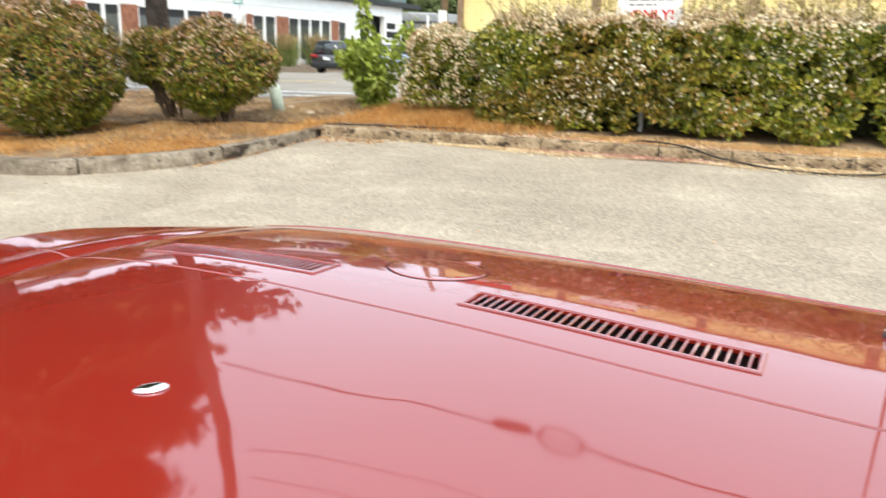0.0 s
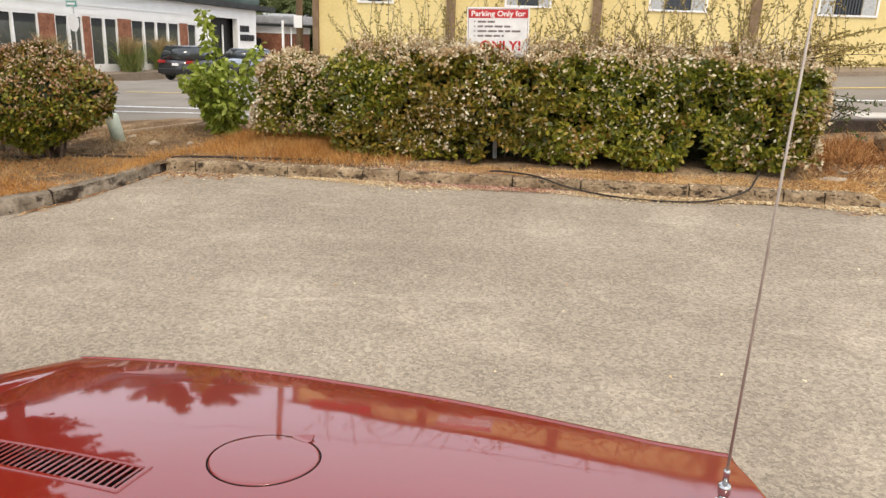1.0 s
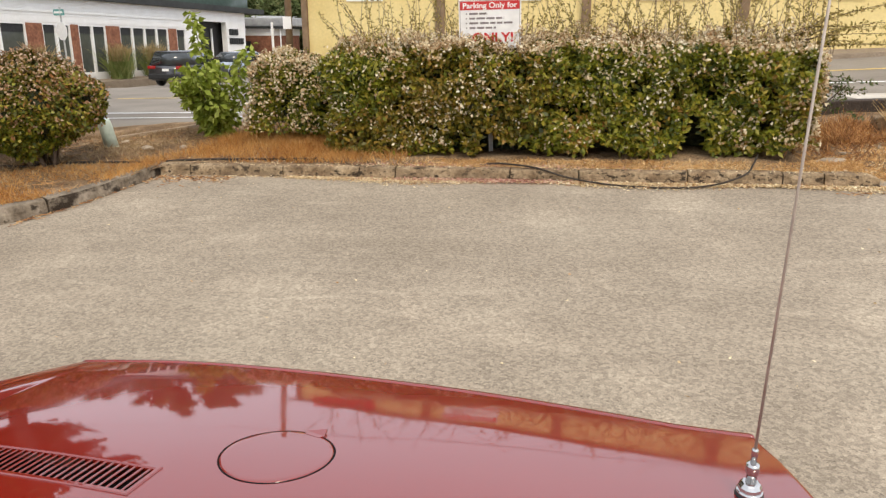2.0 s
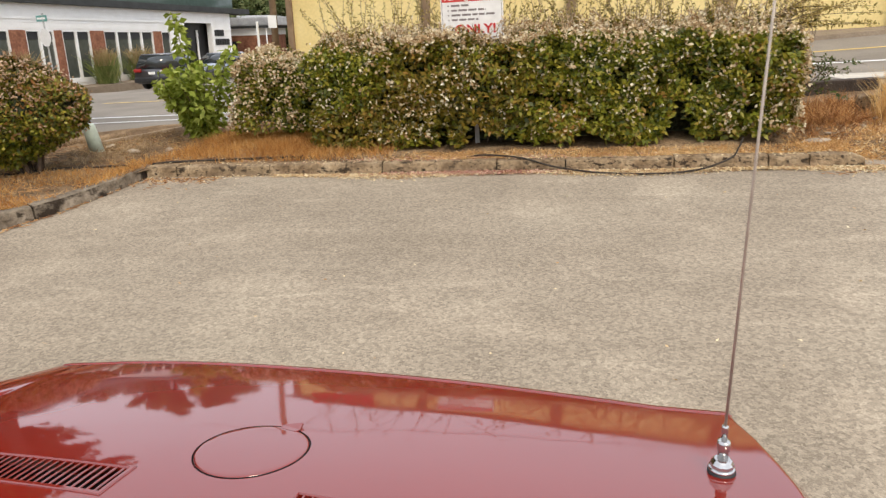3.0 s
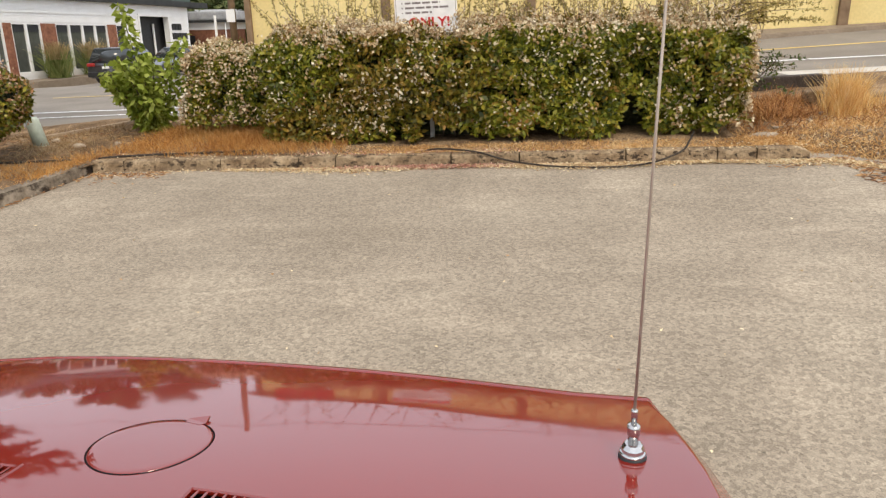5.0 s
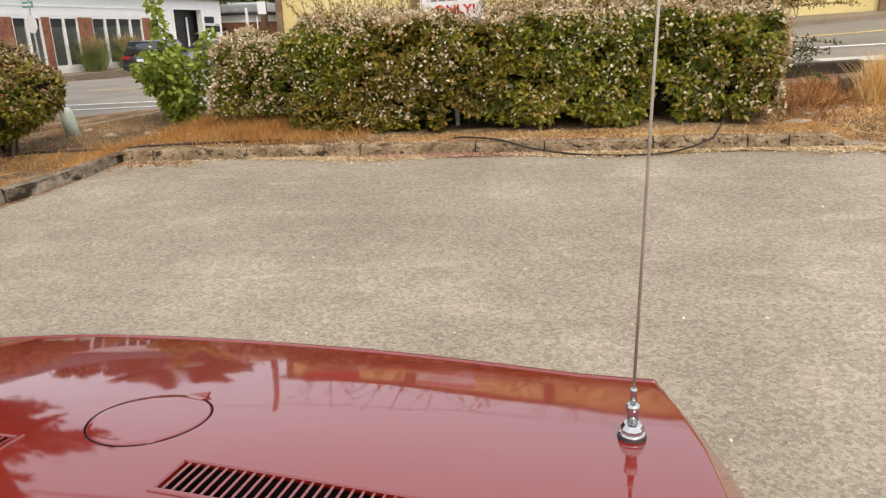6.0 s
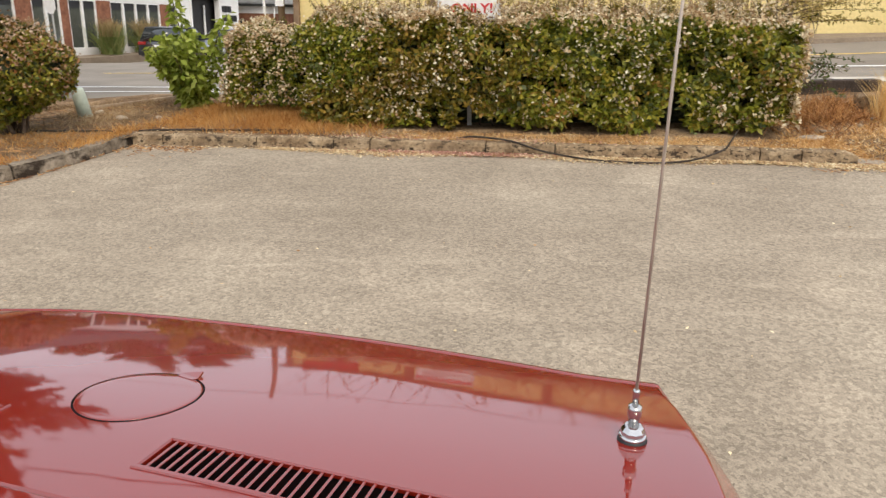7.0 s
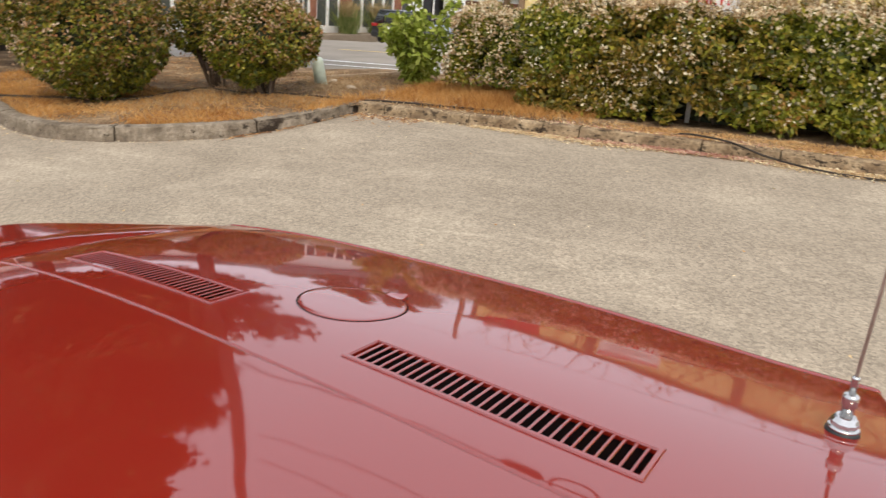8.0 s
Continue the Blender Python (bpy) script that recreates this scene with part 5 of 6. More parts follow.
    v, f = leaf_arrays(rng, np.array(feet), unit(rng.normal(size=(len(feet), 3)) * [1, 1, 0.12]), 0.022, 0.011, 0.2)
    tagged(quads("petal_litter", v, f, PETAL), "fallen reddish pink petals beside the kerb", "fallen petals", kind="stuff")


build_dry_grass()


def build_debris():
    """Twigs, straw and chips on the bare soil, at the kerb's corner and on the dirt bank."""
    rng = np.random.default_rng(47)
    feet, length = [], []
    for x0, x1, b0, b1, n in ((-9.0, -4.2, 0.6, 3.6, 1400), (-4.4, -3.2, 0.3, 3.0, 900), (2.0, 7.5, -0.25, 3.2, 2400), (2.6, 5.5, -0.7, 0.1, 1700)):
        for _ in range(n):
            x = rng.uniform(x0, x1)
            back = rng.uniform(b0, b1)
            y = kerb_y(x) + back
            feet.append(at_lot(x, y, (soil_z(x, y) if back > 0.12 else max(lot_z(x, y), 0.0)) + 0.006))
            length.append(rng.uniform(0.02, 0.11))
    for _ in range(280):
        x = rng.uniform(-4.45, -3.3)
        y = min(kerb_y(x), 6.76) - 0.02 - abs(rng.normal()) * 0.13
        feet.append(at_lot(x, y, lot_z(x, y) + 0.006))
        length.append(rng.uniform(0.02, 0.06))
    feet, length = np.array(feet), np.array(length)
    flat = unit(rng.normal(size=(len(feet), 3)) * [1, 1, 0.12])
    side = unit(np.cross(flat, [0, 0, 1.0])) * 0.0045
    a, b = feet - flat * length[:, None] / 2, feet + flat * length[:, None] / 2
    up = np.array([0, 0, 0.005])
    v = np.stack([a - side, b - side, b + side, a + side, a + up, b + up], 1).reshape(-1, 3)
    i = 6 * np.arange(len(feet))[:, None]
    f = np.concatenate([i + [0, 1, 5, 4], i + [4, 5, 2, 3]], 1).reshape(-1, 4)
    tagged(quads("twig_litter", v, f, DEBRIS), "scattered dry twigs and straw on the soil", "twigs", kind="stuff")
    bm = bmesh.new()
    for _ in range(45):
        x = rng.uniform(2.1, 5.5)
        back = rng.uniform(0.05, 2.2)
        y = kerb_y(x) + back
        r = rng.uniform(0.012, 0.04)
        m = TILT @ Matrix.Translation((x, y, soil_z(x, y) + r * 0.3)) @ Matrix.Rotation(rng.uniform(0, 6), 4, "Z") @ Matrix.Diagonal((r, r * rng.uniform(0.6, 1), r * rng.uniform(0.4, 0.8), 1))
        bmesh.ops.create_icosphere(bm, subdivisions=1, radius=1, matrix=m)
    tagged(part("rubble", bm, ROCK), "small stones and clods on the dirt", "rubble", kind="stuff")
    # reddish dry weeds at the hedge's end
    feet = []
    for cx, cy, n, w in ((2.4, 8.1, 420, 0.18), (2.66, 8.2, 620, 0.16), (2.6, 8.7, 500, 0.2), (2.85, 8.9, 380, 0.12), (3.4, 7.8, 120, 0.3), (2.35, 7.6, 140, 0.2)):
        for _ in range(n):
            x, y = cx + rng.normal() * w, cy + rng.normal() * w * 0.8
            feet.append(at_lot(x, y, soil_z(x, y) - 0.01))
    blades("dry_weeds", rng, np.array(feet), 0.2, 0.006, 0.85, WEED, "tangled reddish brown dry weeds beside the hedge", "weeds")


build_debris()


def build_rock(x, y, size, rot):
    bm = bmesh.new()
    bmesh.ops.create_icosphere(bm, subdivisions=2, radius=0.5)
    for v in bm.verts:
        v.co = Vector((v.co.x * size[0], v.co.y * size[1], v.co.z * size[2])) * (1 + 0.35 * noise.noise(v.co * 2.5 + Vector((x, y, 0))))
    me = bpy.data.meshes.new("rock")
    bm.to_mesh(me)
    bm.free()
    me.materials.append(ROCK)
    ob = new("rock", me)
    ob.matrix_world = TILT @ pose(x, y, soil_z(x, y) + size[2] * 0.18, 0, 0, rot)
    tagged(ob, "pale weathered rock lying on dry dirt", "rock", "loose rocks")


for x, y, sx, sy, sz, r in ((2.22, 7.34, 0.25, 0.12, 0.07, 10), (3.35, 6.9, 0.12, 0.08, 0.05, 30), (2.7, 6.62, 0.13, 0.09, 0.07, 0),
                            (3.6, 7.5, 0.1, 0.08, 0.05, 70), (-4.75, 7.55, 0.16, 0.09, 0.06, 15), (-4.4, 7.7, 0.08, 0.06, 0.05, 50), (3.1, 7.3, 0.06, 0.05, 0.03, 0), (4.3, 7.2, 0.22, 0.16, 0.1, 40),
                            (-5.15, 7.75, 0.12, 0.08, 0.05, 80)):
    build_rock(x, y, (sx, sy, sz), r)


def build_concrete_lump():
    bm = boxed(-0.085, 0.085, -0.07, 0.07, 0, 0.2, 0.02)
    for v in bm.verts:
        v.co += Vector((0.02, 0.02, 0.015)) * noise.noise(v.co * 9)
    ob = part("concrete_block", bm, KERB)
    ob.matrix_world = TILT @ pose(3.08, 8.68, soil_z(3.08, 8.68) - 0.02, 4, -5, 8)
    tagged(ob, "broken grey concrete block among dry weeds", "concrete block")


build_concrete_lump()


def build_cables():
    pts = [(-0.95, 7.02, 0.12), (-0.75, 6.94, 0.162), (-0.4, 6.8, 0.16), (-0.1, 6.69, 0.1), (0.3, 6.61, 0.06), (0.75, 6.58, 0.052), (1.1, 6.63, 0.07), (1.36, 6.72, 0.14), (1.48, 7.0, 0.165), (1.6, 7.4, 0.17)]
    ob = part("black_cable", tube(spline([at_lot(*p) for p in pts], 10), 0.0085, 8), CABLE, None, smooth=True)
    tagged(ob, "black cable sagging over the kerb onto asphalt", "cable")
    ob = part("drip_line", tube(spline([at_lot(x, y, soil_z(x, y) + 0.012) for x, y in DRIP_LINE], 10), 0.011, 8), CABLE, None, smooth=True)
    tagged(ob, "dark drip line lying on the planter soil", "hose")
    ob = part("edging_board", boxed(-0.52, 0.52, -0.02, 0.02, 0, 0.055, 0.006), PALE_BOARD)
    ob.matrix_world = TILT @ pose(-5.15, 8.42, 0.135, 0, 0, 56)
    tagged(ob, "low weathered timber edging in the soil", "edging board")
    # Added low dark ledge along the dark band behind the weeds.
    bm = boxed(-0.85, 0.85, -0.07, 0.07, 0, 0.2, 0.02)
    ob = part("dark_ledge", bm, LEDGE_BROWN)
    ob.matrix_world = TILT @ pose(2.85, 9.95, 0.1, 0, 0, 10)
    tagged(ob, "low dark ledge behind the dry weeds", "edging timber")


build_cables()


def build_pedestal():
    ped = thing("cable_pedestal", TILT @ pose(-5.2, 7.58, 0.1, 3, -6, 8), "pale green plastic cable pedestal in dry soil", "cable pedestal")
    part("cover", lathe([(0.078, 0), (0.076, 0.22), (0.073, 0.335), (0.06, 0.365), (0.02, 0.372)], 24, squash=(1, 0.8)), PALE_GREEN, ped, "pale green cover", True)
    part("base_collar", lathe([(0.085, 0), (0.085, 0.05), (0.08, 0.055)], 24, squash=(1, 0.8)), PALE_GREEN, ped)


build_pedestal()


def text_mesh(name, words, size, mat, parent, at, label="", bold=0.0, width=None):
    cu = bpy.data.curves.new(name, "FONT")
    cu.body, cu.size, cu.extrude, cu.offset, cu.align_x = words, size, 0.0015, bold, "CENTER"
    ob = bpy.data.objects.new("text_tmp", cu)
    scene.collection.objects.link(ob)
    bpy.context.view_layer.update()
    me = bpy.data.meshes.new_from_object(ob.evaluated_get(bpy.context.evaluated_depsgraph_get()))
    bpy.data.objects.remove(ob)
    me.name = name
    me.materials.clear()
    me.materials.append(mat)
    out = new(name, me)
    out.parent = parent
    xs = [v.co.x for v in me.vertices]
    s = width / (max(xs) - min(xs)) if width else 1.0
    out.matrix_local = Matrix.Translation(at) @ Matrix.Rotation(radians(90), 4, "X") @ Matrix.Diagonal((s, 1, 1, 1))
    return tagged(out, label)


def build_parking_sign():
    sign = thing("parking_sign", TILT @ pose(-0.915, 7.72, 0, 0, 0, 0), "white parking sign with red lettering on a steel post", "sign")
    w, z0, z1 = 0.305, 1.14, 1.6
    part("post", merge(boxed(-0.024, -0.018, -0.0, 0.022, 0.05, 1.58), boxed(0.012, 0.018, -0.0, 0.022, 0.05, 1.58), boxed(-0.018, 0.012, 0.016, 0.022, 0.05, 1.58)), GALV, sign, "galvanised channel post")
    board = part("board", boxed(-w, w, -0.012, -0.006, z0, z1, 0.002), SIGN_WHITE, sign, "white board")
    edge = merge(boxed(-w + 0.012, w - 0.012, -0.0145, -0.011, z1 - 0.018, z1 - 0.014), boxed(-w + 0.012, w - 0.012, -0.0145, -0.011, z0 + 0.014, z0 + 0.018),
                 boxed(-w + 0.012, -w + 0.016, -0.0145, -0.011, z0 + 0.014, z1 - 0.014), boxed(w - 0.016, w - 0.012, -0.0145, -0.011, z0 + 0.014, z1 - 0.014))
    part("border", edge, PRINT, board, "thin dark border")
    part("red_band", boxed(-w + 0.016, w - 0.016, -0.0145, -0.011, z1 - 0.1, z1 - 0.022), SIGN_RED, board, "red heading band")
    text_mesh("heading", "Parking Only for", 0.07, SIGN_WHITE, board, (0, -0.016, z1 - 0.083), "white heading letters", 0.0016, 0.53)
    text_mesh("large_word", "ONLY!", 0.12, SIGN_RED, board, (0.03, -0.0135, z0 + 0.062), "large red letters", 0.003, 0.4)
    for k, (a, b) in enumerate(((-0.2, -0.03), (-0.2, 0.14), (-0.2, 0.23), (-0.2, 0.06))):
        z = z1 - 0.135 - k * 0.044
        bms = []
        x = a
        rng = random.Random(k)
        while x < b:
            l = min(rng.uniform(0.05, 0.09), b - x)
            bms.append(boxed(x, x + l, -0.0138, -0.011, z - 0.009, z + 0.009))
            x += l + 0.014
        part("text_bar", merge(*bms), PRINT, board, "faded dark line of small print")
        part("bullet", boxed(-0.235, -0.223, -0.0138, -0.011, z - 0.006, z + 0.006), PRINT, board)
    for z in (z0 + 0.08, z1 - 0.06):
        part("bolt", lathe([(0.007, 0), (0.006, 0.003), (0.002, 0.004)], 10), GALV, board).matrix_local = Matrix.Translation((0, -0.0145, z)) @ Matrix.Rotation(radians(90), 4, "X")


build_parking_sign()


# ---------------------------------------------------------------- beyond the road
def build_window(parent, x0, x1, z0, z1, y, name="window"):
    """A barred window with side panes, set in a wall that faces -y."""
    fr = 0.06
    win = part(name, merge(boxed(x0 - fr, x1 + fr, y - 0.05, y, z0 - fr, z0), boxed(x0 - fr, x1 + fr, y - 0.05, y, z1, z1 + fr), boxed(x0 - fr, x0, y - 0.05, y, z0, z1), boxed(x1, x1 + fr, y - 0.05, y, z0, z1)), WHITE, parent, "white window frame")
    side = (x1 - x0) * 0.26
    for a, b in ((x0, x0 + side), (x1 - side, x1)):
        part("side_pane", boxed(a + 0.02, b - 0.03, y - 0.02, y - 0.004, z0, z1), GALV, win, "grey side pane")
    part("pane", boxed(x0 + side, x1 - side, y - 0.02, y - 0.004, z0, z1), WINDOW, win, "dark pane")
    for k in range(9):
        x = x0 + side + (x1 - x0 - 2 * side) * (k + 0.5) / 9
        part("bar", boxed(x - 0.012, x + 0.012, y - 0.06, y - 0.035, z0, z1), BLACK, win)


def build_yellow_building():
    b = thing("yellow_building", None, "low yellow stucco building with brown timber posts", "building")
    y = 25.5
    eave, ridge, mid = 4.4, 7.8, 11.0
    bm = bmesh.new()
    outline = [(-9.95, 0.1), (34, 0.1), (34, eave), (mid, ridge), (-9.95, eave)]
    near, far = [bm.verts.new((gx, y, pz)) for gx, pz in outline], [bm.verts.new((gx, y + 11, pz)) for gx, pz in outline]
    bm.faces.new(near)
    bm.faces.new(far[::-1])
    for k in range(5):
        bm.faces.new((near[k], far[k], far[(k + 1) % 5], near[(k + 1) % 5]))
    bmesh.ops.recalc_face_normals(bm, faces=bm.faces)
    part("wall", bm, YELLOW, b, "yellow stucco wall")
    part("plinth", boxed(-9.97, 34.02, y - 0.03, y + 11.02, 0.05, 0.3), TIMBER, b, "brown base course")
    for xa, xb in ((-10.3, mid), (34.3, mid)):
        za = ridge - (ridge - eave) * abs(mid - xa) / (mid + 9.95)
        bm = bmesh.new()
        ends = [[bm.verts.new((xx, yy, zz + dz)) for yy, dz in ((y - 0.25, 0.01), (y + 11.3, 0.01), (y + 11.3, 0.16), (y - 0.25, 0.16))] for xx, zz in ((xa, za), (xb, ridge))]
        for k in range(4):
            bm.faces.new((ends[0][k], ends[0][(k + 1) % 4], ends[1][(k + 1) % 4], ends[1][k]))
        bm.faces.new(ends[0])
        bm.faces.new(ends[1])
        bmesh.ops.recalc_face_normals(bm, faces=bm.faces)
        part("roof", bm, TIMBER, b, "low pitched brown roof slope")
    for k in range(10):
        x = -9.9 + 4.91 * k
        if x < 34:
            part("timber_post", boxed(x - (0.15 if k else 0.1), x + (0.15 if k else 0.1), y - 0.16, y, 0.9, ridge - (ridge - eave) * abs(mid - x) / (mid + 9.95), 0.01), TIMBER, b, "weathered brown post")
    for x0, x1 in ((-8.3, -7.1), (-3.1, -1.65), (1.6, 3.3), (6.7, 8.3), (11.6, 13.3), (16.6, 18.2)):
        build_window(b, x0, x1, 2.8, 3.9, y)
    part("wall_sign", boxed(-9.3, -7.0, y - 0.1, y - 0.01, 3.95, 4.9, 0.02), SIGN_RED, b, "plain red sign board")
    # raised pavement at its foot
    xs = np.linspace(-10, 60, 61)
    v = []
    for x in xs:
        y = 23.5 + 0.22 * min(max(x - 5, 0), 7)
        z = road_z(x, y)
        v += [(x, y, z - 0.05), (x, y + 0.03, z + 0.13), (x, 25.6, road_z(x, 25.6) + 0.12)]
    f = [(3 * i + k, 3 * i + 3 + k, 3 * i + 4 + k, 3 * i + 1 + k) for i in range(len(xs) - 1) for k in (0, 1)]
    tagged(sheet("pavement", v, f, DUSTY_PAVING), "grey concrete pavement along the road", "pavement", kind="structure")


def build_white_building():
    b = thing("white_building", pose(-23.9, 44, 0, 0, 0, -5.7) @ Matrix.Rotation(radians(-1.0), 4, "X"), "white commercial building with brick piers and tall windows", "building")
    z0, head, top = -0.72, 1.84, 3.05
    y0, y1 = -31.0, 4.35
    bay0, bay1, bay_top = -1.0, 1.95, 2.38
    part("upper_wall", merge(boxed(-0.3, 0, y0, bay0, head, top), boxed(-0.3, 0, bay0, bay1, bay_top, top), boxed(-0.3, 0, bay1, y1, head, top)), WHITE, b, "white painted upper wall")
    part("trim", boxed(0.018, 0.06, y0, bay0, head + 0.5, head + 0.58), WHITE, b)
    for k in range(4):
        za, zb = head + 0.06 + 0.29 * k, head + 0.31 + 0.29 * k
        for p, q in ((y0, bay0), (bay1, y1)) if za < bay_top else ((y0, y1),):
            part("siding_board", boxed(0, 0.018, p, q, za, zb), WHITE, b)
    part("back_wall", boxed(-14, -0.9, y0, y1, z0 - 0.4, top), WHITE, b)
    part("roof", boxed(-14.2, 0.35, y0 - 0.4, y1 + 2.1, top, top + 0.34), DARKROOF, b, "dark overhanging roof edge")
    part("clerestory", boxed(-13, -0.6, y0, y1 + 1.5, top + 0.38, top + 1.3), TEAL, b, "teal glazed upper storey")
    part("sill_wall", boxed(-0.28, -0.02, y0, -2.3, z0 - 0.4, z0 + 0.22), WHITE, b)
    piers = [(-29.6, -28.6), (-26.9, -26.2), (-24.3, -23.4), (-21.6, -20.9), (-19.2, -18.3), (-16.95, -16.9), (-14.09, -13.17), (-11.45, -10.95), (-9.05, -8.05), (-4.0, -3.25)]
    for p, q in piers:
        if q - p > 0.1:
            part("brick_pier", boxed(-0.26, 0.03, p, q, z0 - 0.4, head), BRICK, b, "red-brown brick pier")
    bays = [(p1, q0, 2) for (p0, p1), (q0, q1) in zip(piers, piers[1:])]
    bays[-1] = (-8.05, -4.0, 4)
    bays.append((-3.25, -2.35, 1))
    for p1, q0, n in bays:
        for k in range(n):
            p, q = p1 + (q0 - p1) * k / n, p1 + (q0 - p1) * (k + 1) / n
            win = part("window", merge(boxed(-0.16, 0.0, p, p + 0.07, z0, head), boxed(-0.16, 0.0, q - 0.07, q, z0, head), boxed(-0.16, 0.0, p + 0.07, q - 0.07, head - 0.06, head), boxed(-0.16, 0.0, p + 0.07, q - 0.07, z0, z0 + 0.24)), WHITE, b, "white window frame")
            part("pane", boxed(-0.14, -0.1, p + 0.07, q - 0.07, z0 + 0.24, head - 0.06), SHOP_GLASS, win, "dark glass")
            part("transom", boxed(-0.15, -0.08, p + 0.07, q - 0.07, head - 0.42, head - 0.06), BLACK, win, "dark band across the top of the glass")
    part("jamb_wall", boxed(-0.3, 0, -2.35, -1.0, z0 - 0.4, head), WHITE, b)
    part("end_wall", boxed(-0.3, 0, 1.95, y1, z0 - 0.4, head), WHITE, b)
    for p, q in ((-1.16, -1.0), (1.95, 2.12)):
        part("bay_trim", boxed(0.02, 0.08, p, q, z0, bay_top + 0.14), WHITE, b)
    part("door_lintel", boxed(0.02, 0.08, bay0, bay1, bay_top, bay_top + 0.14), WHITE, b)
    # Black panel stands in for the unlit depth of the open bay.
    part("bay_shade_panel", boxed(-0.62, -0.55, -1.35, 3.2, z0, 2.5), BLACK, b, "black panel for the unlit inside of the open garage bay")
    part("door_track", boxed(-0.5, -0.42, 0.95, 1.07, z0, 1.95), WHITE, b, "pale upright door track")
    part("bay_floor", boxed(-0.55, 0.0, -1.0, 1.95, z0 - 0.3, z0), PAVING, b)
    for p, q, zz, n in ((2.35, 3.45, 1.58, 3), (2.35, 4.05, 1.0, 6)):
        for k in range(n):
            w = (q - p) / n
            part("sign_bar", boxed(0, 0.06, p + w * k, p + w * (k + 0.82), zz, zz + 0.4), BLACK, b, "dark raised sign block")
    annex = thing("annex_building", None, "low brown annex with a thin dark canopy", "building")
    part("wall", boxed(-28.4, -23.0, 51.8, 57, -1.0, 1.5), BRICK, annex, "brown wall")
    part("fascia", boxed(-28.45, -22.95, 51.75, 57.05, 1.5, 2.0), WHITE, annex, "white fascia")
    # Black panel in place of the doorway's unlit opening.
    part("doorway", boxed(-25.3, -24.75, 51.77, 51.9, -0.9, 1.1), BLACK, annex, "black panel for the dark inside of a doorway")
    part("canopy", boxed(-28.7, -22.1, 51.5, 57.5, 2.0, 2.17), DARKROOF, annex, "dark canopy edge")
    part("canopy_post", tube([(-22.3, 51.7, -0.9), (-22.3, 51.7, 2.0)], 0.05, 8), WHITE, annex)
    part("upper_roof", boxed(-29.4, -21.6, 52.4, 57, 2.17, 2.8, 0.1), GREY_ROOF, annex, "pale grey flat roof")
    v = [tuple(pose(-23.9, 44, 0, 0, 0, -5.7) @ Vector(q)) for q in ((0.2, -34, -0.66), (1.6, -34, -0.66), (1.6, 18, -0.72), (0.2, 18, -0.72), (1.6, -34, -1.3), (1.6, 18, -1.3), (-2, -34, -0.64), (-2, 18, -0.7))]
    tagged(sheet("pavement", v, [(0, 1, 2, 3), (1, 4, 5, 2), (6, 0, 3, 7)], DUSTY_PAVING), "concrete pavement before the white building", "pavement", kind="structure")
    v = [(-26.4, 8, -1.25), (-8, 24, road_z(-8) - 0.02), (-8, 75, road_z(-8) - 0.02), (-20.4, 75, -0.95), (-8, 8, road_z(-8) - 0.02)]
    tagged(sheet("side_street", v, [(0, 4, 1, 2, 3)], ROAD), "grey side street running away", "road", kind="structure")


def build_distant_house():
    house = thing("distant_house", pose(-33.2, 73, -1.0, 0, 0, 24), "small pale house with a grey low-pitched roof far behind", "house")
    part("wall", boxed(-4.2, 4.2, 0, 6, 0, 3.1), WHITE, house, "pale painted wall")
    bm = bmesh.new()
    ends = [[bm.verts.new((x, y, z)) for y, z in ((-0.5, 3.0), (-0.5, 3.2), (3, 4.5), (6.5, 3.2), (6.5, 3.0))] for x in (-4.7, 4.7)]
    for k in range(5):
        bm.faces.new((ends[0][k], ends[0][(k + 1) % 5], ends[1][(k + 1) % 5], ends[1][k]))
    bm.faces.new(ends[0][::-1])
    bm.faces.new(ends[1])
    bmesh.ops.recalc_face_normals(bm, faces=bm.faces)
    part("roof", bm, GREY_ROOF, house, "weathered grey roof")
    for x in (-2.6, 0.2, 2.6):
        pane = part("window", boxed(x - 0.55, x + 0.55, -0.05, 0.03, 1.2, 2.3), WINDOW, house, "dark window")
        part("frame", merge(boxed(x - 0.63, x - 0.55, -0.08, 0.02, 1.12, 2.38), boxed(x + 0.55, x + 0.63, -0.08, 0.02, 1.12, 2.38), boxed(x - 0.55, x + 0.55, -0.08, 0.02, 2.3, 2.38), boxed(x - 0.55, x + 0.55, -0.08, 0.02, 1.12, 1.2)), WHITE, pane, "white frame")


build_yellow_building()
build_white_building()
build_distant_house()


